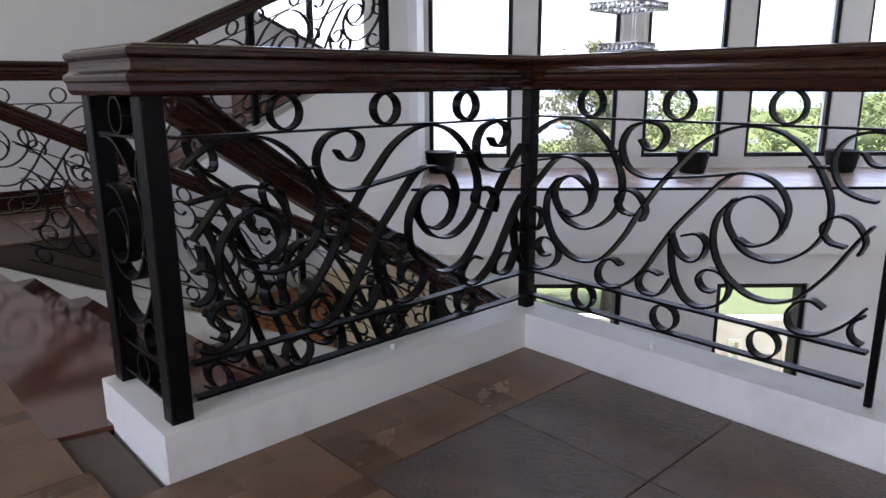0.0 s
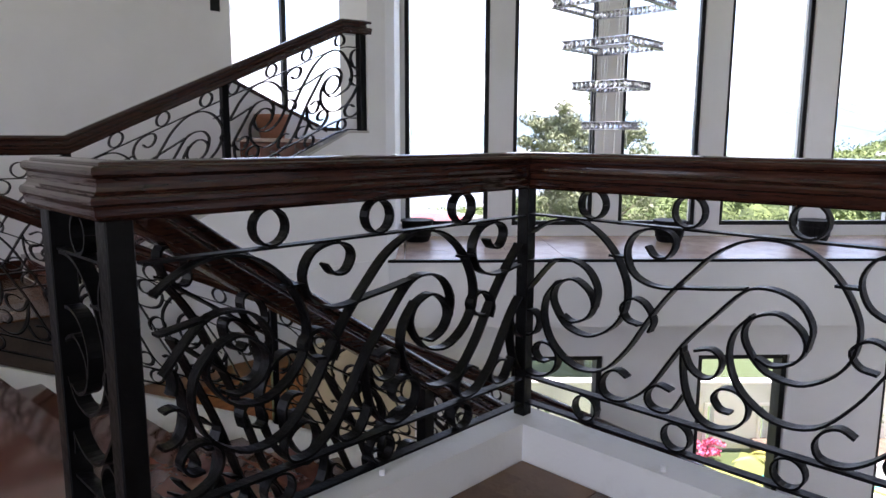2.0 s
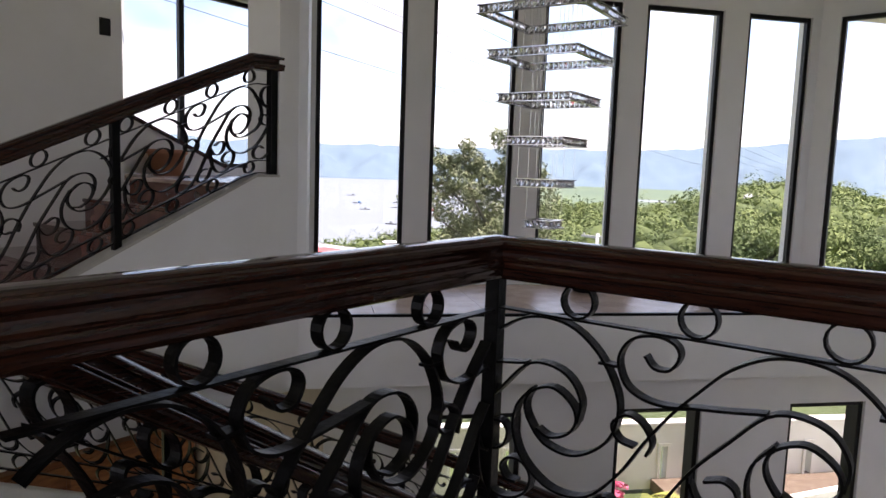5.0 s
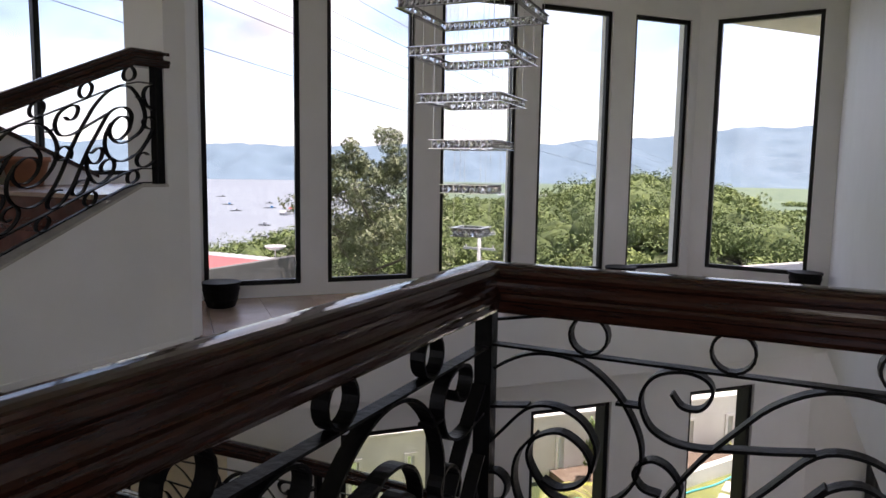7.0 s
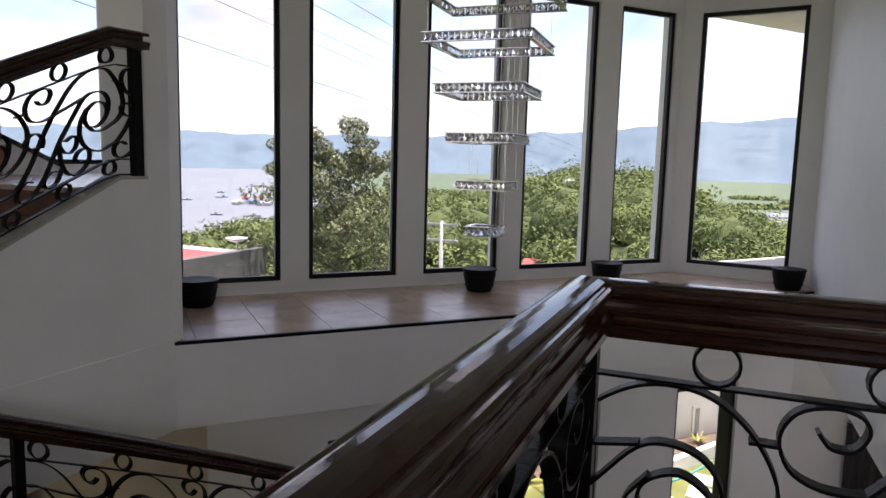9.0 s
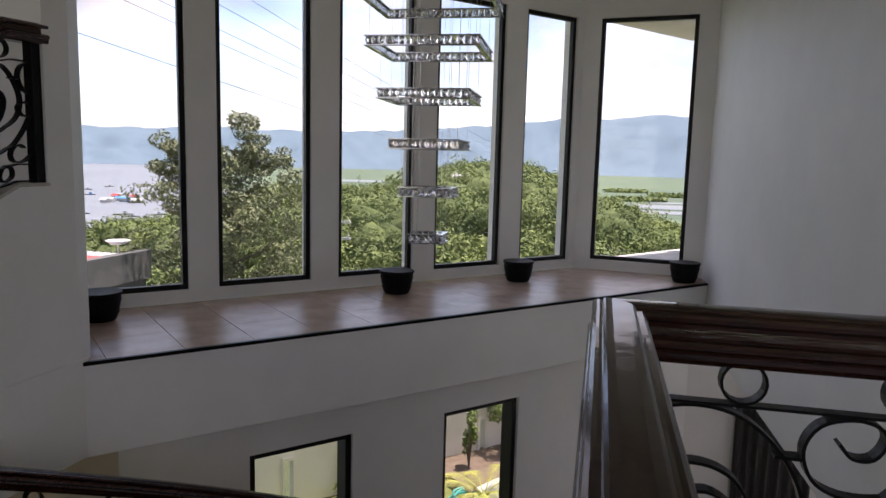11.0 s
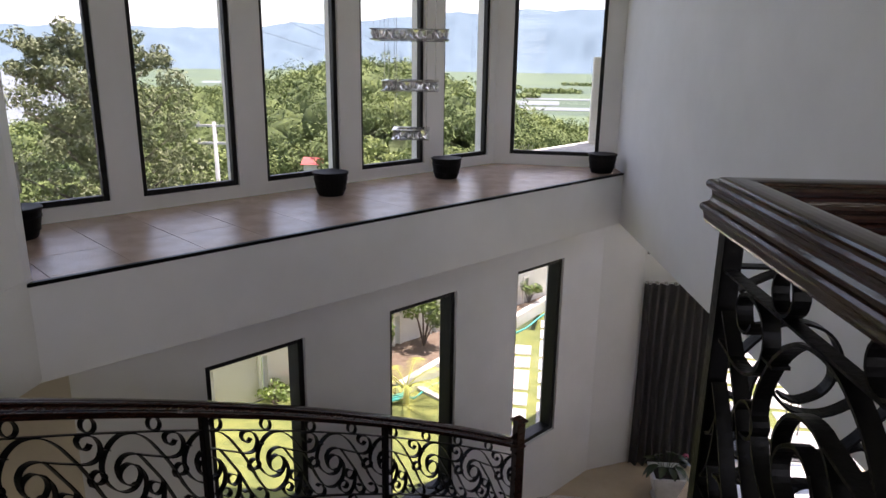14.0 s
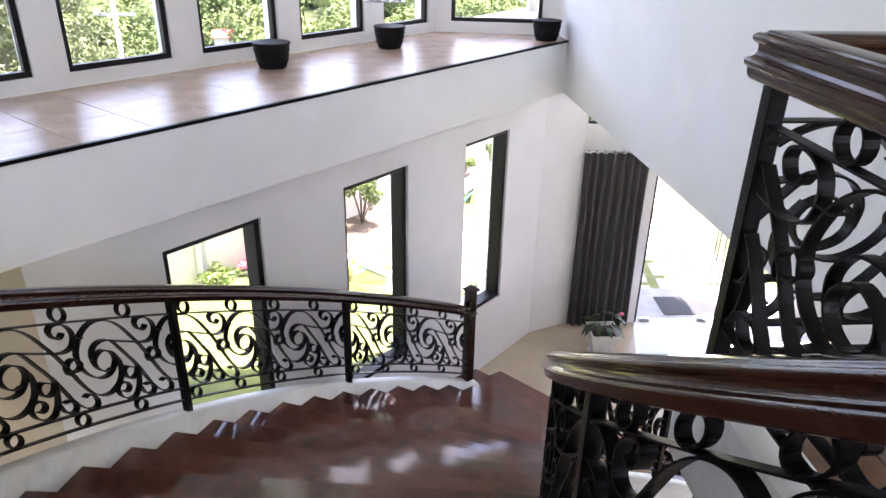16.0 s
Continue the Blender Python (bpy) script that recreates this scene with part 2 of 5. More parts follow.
def add_prism(bm, poly, z0, z1):
    lo = [bm.verts.new((x, y, z0)) for x, y in poly]
    hi = [bm.verts.new((x, y, z1)) for x, y in poly]
    bm.faces.new(lo[::-1])
    bm.faces.new(hi)
    for i in range(len(poly)):
        j = (i + 1) % len(poly)
        bm.faces.new((lo[i], lo[j], hi[j], hi[i]))
    return bm


def prism(poly, z0, z1):
    return add_prism(bmesh.new(), poly, z0, z1)


def loft(rings, closed=False, caps=True):
    """A skin over equal rings of points."""
    bm = bmesh.new()
    vs = [[bm.verts.new(p) for p in r] for r in rings]
    n = len(rings[0])
    for a, b in zip(vs, vs[1:] + (vs[:1] if closed else [])):
        for i in range(n):
            bm.faces.new((a[i], a[(i + 1) % n], b[(i + 1) % n], b[i]))
    if caps and not closed:
        bm.faces.new(vs[0][::-1])
        bm.faces.new(vs[-1])
    return bm


def turned(profile, seg=20, at=(0, 0, 0)):
    """A closed solid of revolution from (radius, z) pairs."""
    rings = [[(at[0] + r * math.cos(2 * math.pi * i / seg), at[1] + r * math.sin(2 * math.pi * i / seg), at[2] + z) for i in range(seg)] for r, z in profile]
    return loft(rings)


def tube(points, r, seg=8):
    rings = []
    pts = [Vector(p) for p in points]
    for i, p in enumerate(pts):
        d = (pts[min(i + 1, len(pts) - 1)] - pts[max(i - 1, 0)]).normalized()
        a = d.orthogonal().normalized() if abs(d.z) > 0.9 else d.cross(Vector((0, 0, 1))).normalized()
        b = d.cross(a)
        rr = r[i] if isinstance(r, (list, tuple)) else r
        rings.append([p + a * (rr * math.cos(2 * math.pi * k / seg)) + b * (rr * math.sin(2 * math.pi * k / seg)) for k in range(seg)])
    return loft(rings)


def smooth_path(pts, per=4):
    """Catmull-Rom through the control points."""
    p = [np.array(q, float) for q in pts]
    p = [2 * p[0] - p[1]] + p + [2 * p[-1] - p[-2]]
    out = []
    for i in range(1, len(p) - 2):
        for k in range(per):
            t = k / per
            out.append(0.5 * (2 * p[i] + (p[i + 1] - p[i - 1]) * t + (2 * p[i - 1] - 5 * p[i] + 4 * p[i + 1] - p[i + 2]) * t * t
                              + (3 * p[i] - p[i - 1] - 3 * p[i + 1] + p[i + 2]) * t ** 3))
    out.append(p[-2])
    return out


def structure(name, bm, mat, label="", smooth=False, category=""):
    return tagged(mesh_object(name, bm, mat, smooth), label or name.replace("_", " "), category, "", "structure")


# the window bay lies at an angle: u runs along it, n points outdoors
BAY = Vector((-3.067, 1.893))
U, N = Vector((0.6585, 0.7526)), Vector((-0.7526, 0.6585))
BAY_M = Matrix(((U.x, N.x, 0, BAY.x), (U.y, N.y, 0, BAY.y), (0, 0, 1, 0), (0, 0, 0, 1)))


def bay(u, n):
    p = BAY + U * u + N * n
    return (p.x, p.y)

# the landing and its rail stand at a small angle to the bay
LANDING = Matrix.Translation((0.013, -0.0045, -0.0017)) @ Matrix.Rotation(0.03067, 4, "Z") @ Matrix.Scale(0.992, 4)


def landing(x, y):
    p = LANDING @ Vector((x, y, 0))
    return (p.x, p.y)

# ---- large structure ----
GROUND = -4.10
TOP = 4.3


def wall_bm(length, thick, z0, z1, openings):
    """A wall along x from 0, from y 0 to thick, with openings (x0, x1, z0, z1), as one closed skin."""
    xs = sorted({0.0, length} | {o[0] for o in openings} | {o[1] for o in openings})
    zs = sorted({z0, z1} | {o[2] for o in openings} | {o[3] for o in openings})

    def solid(i, k):
        if not (0 <= i < len(xs) - 1 and 0 <= k < len(zs) - 1):
            return False
        x, z = (xs[i] + xs[i + 1]) / 2, (zs[k] + zs[k + 1]) / 2
        return not any(a < x < b and c < z < d for a, b, c, d in openings)
    bm = bmesh.new()
    made = {}

    def v(i, k, y):
        if (i, k, y) not in made:
            made[(i, k, y)] = bm.verts.new((xs[i], y, zs[k]))
        return made[(i, k, y)]
    for i in range(len(xs) - 1):
        for k in range(len(zs) - 1):
            if not solid(i, k):
                continue
            for y in (0.0, thick):
                bm.faces.new((v(i, k, y), v(i + 1, k, y), v(i + 1, k + 1, y), v(i, k + 1, y)))
            for di, dk, p, q in ((-1, 0, (i, k), (i, k + 1)), (1, 0, (i + 1, k), (i + 1, k + 1)), (0, -1, (i, k), (i + 1, k)), (0, 1, (i, k + 1), (i + 1, k + 1))):
                if not solid(i + di, k + dk):
                    bm.faces.new((v(*p, 0.0), v(*q, 0.0), v(*q, thick), v(*p, thick)))
    return bm


def window(name, m, a, b, c, d, inset=0.05, bar=0.045, deep=0.06, mullions=(), label=""):
    """A black-framed fixed window in the opening a..b, c..d of a wall placed by m."""
    w = tagged(new(name), label or "tall black-framed fixed window in a white wall", "window", "", "structure")
    w.matrix_world = m @ Matrix.Translation(((a + b) / 2, inset, c))
    h, k = d - c, (b - a) / 2
    bm = bmesh.new()
    for lo, hi in (((-k, 0, 0), (-k + bar, deep, h)), ((k - bar, 0, 0), (k, deep, h)), ((-k + bar, 0, 0), (k - bar, deep, bar)), ((-k + bar, 0, h - bar), (k - bar, deep, h))):
        add_box(bm, lo, hi, bevel=0.004)
    part("window_frame", bm, FRAME, w)
    for x in mullions:
        part("mullion", box((x - a - k - 0.03, 0, bar), (x - a - k + 0.03, deep, h - bar), bevel=0.004), FRAME, w)
    pane = part("pane", box((-k + bar, deep / 2 - 0.004, bar), (k - bar, deep / 2 + 0.004, h - bar)), GLASS, w)
    pane.visible_shadow = False
    return w


def at_wall(x, y, angle):
    return pose(x, y, 0, 0, 0, angle)


# upper bay wall with five windows
BAY_N = 1.52
UPPER = [(a, b, 0.112, 2.955) for a, b in ((0.135, 1.01), (1.265, 2.13), (2.41, 3.25), (3.515, 4.40), (4.69, 5.46))]
bay_m = BAY_M @ Matrix.Translation((0, BAY_N, 0))
w = structure("wall_bay_upper", wall_bm(5.57, 0.22, 0.0, TOP, UPPER), PAINT, "white wall of the window bay above the ledge")
w.matrix_world = bay_m
for i, o in enumerate(UPPER):
    window("window_%d" % (i + 1), bay_m, *o, inset=0.03)
# front wall with the last tall window
front_m = at_wall(-0.543, 7.086, -6.4)
w = structure("wall_front_upper", wall_bm(1.60, 0.22, 0.0, TOP, [(0.192, 1.266, 0.125, 2.955)]), PAINT, "white front wall beside the bay")
w.matrix_world = front_m
window("window_6", front_m, 0.192, 1.266, 0.125, 2.955, inset=0.03)
structure("wall_bay_corner", prism([bay(5.57, BAY_N + 0.002), bay(5.57, BAY_N + 0.22), (-0.52, 7.30)], 0.0, TOP), PAINT, "outer corner between the bay and the front wall")
# ledge slab, edge trim and fascia


def east_x(y):
    return 1.335 - 0.0588 * y


ledge_poly = [bay(-0.02, 0.1), bay(6.08, 0.1), (east_x(6.56), 6.56), (east_x(6.93), 6.93), (-0.543, 7.088), bay(5.57, BAY_N), bay(-0.02, BAY_N)]
structure("ledge_slab", prism(ledge_poly, -0.2, -0.012), PAINT, "slab of the window ledge")
fascia = structure("beam_fascia", box((0, 0.0, -0.586), (6.10, 0.32, -0.012), bevel=0.003), PAINT, "white beam under the tiled window ledge")
fascia.matrix_world = BAY_M
trim = structure("trim_ledge", box((0, -0.006, -0.012), (6.10, 0.03, 0.012), bevel=0.002), IRON, "black edge trim along the tiled ledge")
trim.matrix_world = BAY_M
# side walls of the well
structure("wall_east", prism([(east_x(0.0), 0.0), (east_x(7.2), 7.2), (east_x(7.2) + 0.2, 7.2), (east_x(0.0) + 0.2, 0.0)], -0.586, TOP), PAINT, "white side wall hanging over the ground floor")
structure("wall_bay_side", prism([(-3.075, 1.72), bay(0.0, 0.0), bay(0.07, 0.15), bay(0.09, BAY_N + 0.2), bay(-0.3, BAY_N + 0.2), (-3.45, 1.72)], -0.586, TOP), PAINT, "white wall between the bay and the upper stair")
# lower bay wall
LOW_N = 0.32
LOWER = [(a - 0.23, b - 0.23, -3.16, -0.953) for a, b in ((1.12, 1.973), (2.871, 3.734), (4.664, 5.502))]
low_m = BAY_M @ Matrix.Translation((0.23, LOW_N, 0))
w = structure("wall_bay_lower", wall_bm(6.09, 0.24, GROUND, -0.586, LOWER), PAINT, "white ground floor wall of the stairwell")
w.matrix_world = low_m
for i, o in enumerate(LOWER):
    window("window_%d" % (i + 7), low_m, *o, inset=0.03, bar=0.05, deep=0.16)
# facet and front wall on the ground floor
corner = bay(6.31, LOW_N)
structure("wall_facet", prism([corner, (1.42, 7.12), (1.42, 7.34), (0.68, 7.10)], GROUND, -0.586), PAINT, "shaded wall facet beside the curtain")
fm = at_wall(1.42, 7.12, 0)
w = structure("wall_front_lower", wall_bm(8.0, 0.22, GROUND, -0.586, [(1.03, 3.38, GROUND, GROUND + 2.67), (0.03, 0.80, -1.13, -0.78)]), PAINT, "white front wall of the ground floor")
w.matrix_world = fm
window("window_12", fm, 0.03, 0.80, -1.13, -0.78, inset=0.05, bar=0.03, label="narrow transom window above the curtain")
# floors
structure("floor_ground", prism([(10, -8), (10, 7.25), (0.85, 7.25), bay(6.31, 0.35), bay(0.23, 0.35), (-5.7, 2.5), (-5.7, -8)], GROUND - 0.25, GROUND), BEIGE_TILE, "beige polished tile floor of the ground level")
slab = bmesh.new()
add_prism(slab, [landing(x, y) for x, y in ((-0.38, -1.36), (0.06, -1.36), (0.06, 0.06), (1.50, 0.04), (6, -0.1), (6, -6), (-6.5, -6), (-6.5, -1.475), (-0.38, -1.475))], -0.57, -0.012)
structure("floor", slab, GROUT, "landing floor slab with brown grout")
structure("floor_side", prism([(-3.07, -1.475), (-3.07, -0.5), (-6.5, -0.5), (-6.5, -1.475)], -0.57, -0.012), GROUT, "side landing slab before the upper stair")
# outer shell, ceiling
structure("ceiling", box((-7, -6.2, TOP), (6.2, 7.6, TOP + 0.2)), PAINT, "white ceiling")
# rear openings are unseen, added to bring more light into hall and stairwell
w = structure("wall_south", wall_bm(13.2, 0.2, GROUND, TOP, [(1.2, 4.9, 0.5, 3.6), (8.0, 11.0, 0.5, 3.6), (1.8, 4.4, GROUND + 0.4, -1.0), (7.55, 11.45, GROUND + 0.4, -1.0)]), PAINT, "white rear wall of the hall")
w.matrix_world = at_wall(-7, -6.2, 0)
w = structure("wall_hall_east", wall_bm(12.9, 0.2, GROUND, TOP, []), PAINT, "white hall wall")
w.matrix_world = at_wall(6.2, -6.0, 90)
structure("wall_hall_back", box((1.50, -0.14, 0.0), (6.0, 0.06, TOP)), PAINT, "white wall beside the landing rail")
structure("wall_stair_mid", box((-4.51, -6.0, -0.012), (-4.39, 1.235, TOP), bevel=0.003), PAINT, "pale wall between the two upper stair flights")
far_m = pose(-5.7, -1.0, 0, 0, 0, 90)
# the second, low opening is unseen, added to light the beige recess
w = structure("wall_west", wall_bm(5.4, 0.2, GROUND, TOP, [(2.75, 4.75, 1.11, 2.96), (0.1, 1.1, -3.4, -0.9)]), PAINT, "outer wall with the stair window")
w.matrix_world = far_m
window("window_11", far_m, 2.75, 4.75, 1.11, 2.96, inset=0.05, mullions=(3.58,), label="black-framed stair window with one mullion")
structure("wall_west_low", box((-7, -6.0, GROUND), (-5.8, -1.0, TOP)), PAINT, "white outer wall behind the stair")
structure("wall_stair_north", prism([(-5.7, 4.45), (-5.7, 4.25), bay(-0.32, BAY_N), bay(-0.3, BAY_N + 0.2)], -0.57, TOP), PAINT, "white end wall of the stair landing")
structure("wall_beige_low", prism([bay(0.23, 0.32), bay(0.23, 0.56), (-5.7, 2.58), (-5.7, 2.40)], GROUND, -0.57), PAINT_BEIGE, "beige wall under the upper stair")

# ---- curved stair ----
C_OUT, C_IN = Vector((3.46, -0.273)), Vector((3.055, -0.129))
R_OUT, R_IN, RISE = 6.368, 3.392, 0.1708


def ring_xy(r, th):
    c = C_OUT if r > 5 else C_IN
    return (c.x - r * math.cos(th), c.y + r * math.sin(th))


def th_out(i):
    return max(-0.253 + 0.0576 * i, -0.180 + 0.042 * i)


def th_in(i):
    return -0.310 + i * RISE / 2.234


stair = thing("curved_staircase", (-1.5, 0, -2), "curved staircase with glossy dark brown treads and white sides", "staircase")
STEPS = 23
for i in range(STEPS + 1):
    z = -RISE * i
    r_o, r_i = R_OUT - 0.05, R_IN + 0.05
    wide = 0.42 if i >= 22 else 0.0
    if i == 0:
        back = [landing(-0.36, -1.50), landing(-2.98, -1.50)]
    else:
        back = [ring_xy(r_i, th_in(i - 1) - 0.004), ring_xy(r_o + wide, th_out(i - 1) - 0.004)]
    nose = [ring_xy(r_o + wide, th_out(i) + 0.012), ring_xy(r_i, th_in(i) + 0.016)]
    t = part("tread", prism([back[0], back[1], nose[0], nose[1]], z - 0.03, z), TREAD)
    t.parent, t.matrix_parent_inverse = stair, Matrix.Translation((1.5, 0, 2))
    rb = [ring_xy(r_i, th_in(i) - 0.004), ring_xy(r_o + wide, th_out(i) - 0.004), ring_xy(r_o + wide, th_out(i) + 0.004), ring_xy(r_i, th_in(i) + 0.004)]
    r = part("riser", prism(rb, z - RISE, z - 0.03), TREAD)
    r.parent, r.matrix_parent_inverse = stair, Matrix.Translation((1.5, 0, 2))


def stringer(r, th0, th1, zf, half, drop):
    rings = []
    for k in range(61):
        th = th0 + (th1 - th0) * k / 60
        a, b = ring_xy(r - half, th), ring_xy(r + half, th)
        z = zf(th)
        rings.append([(*a, z), (*b, z), (*b, max(z - drop, GROUND - 0.01)), (*a, max(z - drop, GROUND - 0.01))])
    return loft(rings)


def z_out(th):
    return -3.102 * (th + 0.193)


def z_in(th):
    return -2.234 * (th + 0.322)


OUT0, OUT1, IN0, IN1 = -0.17, 0.962, -0.33, 1.30
for r, a, b, f in ((R_OUT, OUT0, OUT1 + 0.02, z_out), (R_IN, IN0, IN1, z_in)):
    s = part("stringer", stringer(r, a, b, lambda th: f(th) + 0.045, 0.06, 0.42), CURB, None, "white painted stringer", True)
    s.parent, s.matrix_parent_inverse = stair, Matrix.Translation((1.5, 0, 2))
under = []
for k in range(49):
    q = k / 48
    a, b = ring_xy(R_IN, -0.31 + q * 1.75), ring_xy(R_OUT, -0.187 + q * 1.28)
    z = -0.48 - q * 3.60
    under.append([(*a, z), (*b, z), (*b, max(z - 0.14, GROUND - 0.02)), (*a, max(z - 0.14, GROUND - 0.02))])
s = part("underside", loft(under), PAINT, None, "white plastered underside", True)
s.parent, s.matrix_parent_inverse = stair, Matrix.Translation((1.5, 0, 2))

# ---- upper stair flight ----
FLIGHT_X0, FLIGHT_X1 = -4.39, -3.07
upper = thing("upper_stair_flight", (-3.6, 0.5, 0), "straight stair flight with dark treads and a white side wall", "staircase")


def under_upper(ob):
    ob.parent, ob.matrix_parent_inverse = upper, Matrix.Translation((3.6, -0.5, 0))
    return ob


for i in range(1, 7):
    y0 = -0.5 + 0.355 * (i - 1)
    y1 = y0 + 0.355 if i < 6 else 3.6
    x0 = FLIGHT_X0 if i < 6 else -5.6
    under_upper(part("tread", box((x0, y0 - 0.02, RISE * i - 0.03), (FLIGHT_X1 - 0.13, min(y1 + 0.01, 1.9 if i == 6 else 9), RISE * i), bevel=0.004), TREAD if i < 6 else LEDGE_TILE))
    under_upper(part("riser", box((FLIGHT_X0, y0, RISE * (i - 1)), (FLIGHT_X1 - 0.13, y0 + 0.02, RISE * i - 0.03)), TREAD))
side = bmesh.new()
pts = [(-0.50, -0.57), (-0.50, 0.12), (1.52, 1.07), (1.72, 1.07), (1.72, -0.57)]
a = [side.verts.new((FLIGHT_X1 - 0.12, y, z)) for y, z in pts]
b = [side.verts.new((FLIGHT_X1, y, z)) for y, z in pts]
side.faces.new(a)
side.faces.new(b[::-1])
for i in range(5):
    side.faces.new((a[i], b[i], b[(i + 1) % 5], a[(i + 1) % 5]))
under_upper(part("side_wall", side, PAINT, None, "white plastered side wall"))
cap = bmesh.new()
for i, (p, q) in enumerate(zip(pts[1:3], pts[2:4])):
    vs = [cap.verts.new((x, y, z + dz)) for dz in (0.0, 0.018) for (y, z) in (p, q) for x in (FLIGHT_X1 - 0.135, FLIGHT_X1 + 0.008)]
    for f in ((0, 1, 3, 2), (4, 6, 7, 5), (0, 4, 5, 1), (2, 3, 7, 6), (0, 2, 6, 4), (1, 5, 7, 3)):
        cap.faces.new([vs[j] for j in f])
under_upper(part("cap_strip", cap, CONCRETE, None, "grey cap strip"))
under_upper(part("landing", prism([(-5.7, 1.9), (-3.40, 1.9), bay(-0.3, BAY_N - 0.05), (-5.7, 4.2)], RISE * 6 - 0.2, RISE * 6), LEDGE_TILE, None, "brown tiled half landing"))
under_upper(part("landing_slab", box((-5.7, 1.28, RISE * 6 - 0.25), (-3.1, 1.9, RISE * 6 - 0.032)), PAINT))
nx = bmesh.new()
nv = [(2.75, 1.03), (2.75, 1.09), (1.3, 1.72), (1.3, 1.03)]
a = [nx.verts.new((-5.30, y, z)) for y, z in nv]
b = [nx.verts.new((-5.20, y, z)) for y, z in nv]
nx.faces.new(a)
nx.faces.new(b[::-1])
for i in range(4):
    nx.faces.new((a[i], b[i], b[(i + 1) % 4], a[(i + 1) % 4]))
under_upper(part("second_side_wall", nx, PAINT, None, "white side of the next flight"))
under_upper(part("second_cap", loft([[(-5.32, 2.75, 1.09), (-5.18, 2.75, 1.09), (-5.18, 2.75, 1.13), (-5.32, 2.75, 1.13)], [(-5.32, 1.3, 1.72), (-5.18, 1.3, 1.72), (-5.18, 1.3, 1.76), (-5.32, 1.3, 1.76)]]), WOOD, None, "dark sloping cap"))

structure("wall_lower_band", box((FLIGHT_X1, -0.5, -0.57), (FLIGHT_X1 + 0.012, 1.945, 0.03), bevel=0.003), PAINT, "slightly proud lower band of the white stair wall")
structure("baseboard", box((-4.39, -6.0, 0.0), (-4.375, -0.52, 0.13), bevel=0.003), WOOD, "dark wooden baseboard")
# ---- curbs under the landing rail ----
structure("curb", prism([landing(x, y) for x, y in ((-0.385, -1.345), (0.06, -1.345), (0.06, -0.072), (1.325, -0.072), (1.325, 0.06), (-0.06, 0.06), (-0.06, -1.225), (-0.385, -1.225))], -0.2, 0.12), CURB, "white painted curb under the iron rail", category="curb")

# ---- rails ----
HALF = [(0.0, 0.002), (0.014, 0.0016), (0.026, 0.0), (0.031, -0.002), (0.033, -0.007), (0.038, -0.0075), (0.044, -0.007), (0.050, -0.010), (0.053, -0.016), (0.052, -0.023), (0.047, -0.028), (0.042, -0.031), (0.0405, -0.039), (0.041, -0.047), (0.044, -0.055), (0.050, -0.060), (0.056, -0.063), (0.0595, -0.069), (0.0585, -0.077), (0.053, -0.082), (0.0515, -0.088), (0.0505, -0.099), (0.046, -0.107), (0.040, -0.111)]
PROFILE = HALF + [(-a, h) for a, h in HALF[:0:-1]]


def handrail_bm(points, mitre=True):
    """A moulded handrail swept along points (top centre line), with upright sections."""
    pts = [Vector(p) for p in points]
    rings = []
    for i, p in enumerate(pts):
        d0 = (pts[i] - pts[i - 1]) if i else (pts[1] - pts[0])
        d1 = (pts[i + 1] - pts[i]) if i < len(pts) - 1 else d0
        d0, d1 = Vector((d0.x, d0.y)).normalized(), Vector((d1.x, d1.y)).normalized()
        s0, s1 = Vector((d0.y, -d0.x)), Vector((d1.y, -d1.x))
        s = (s0 + s1).normalized()
        s = s / max(0.3, s.dot(s0))
        rings.append([(p.x + s.x * a, p.y + s.y * a, p.z + h) for a, h in PROFILE])
    return loft(rings)


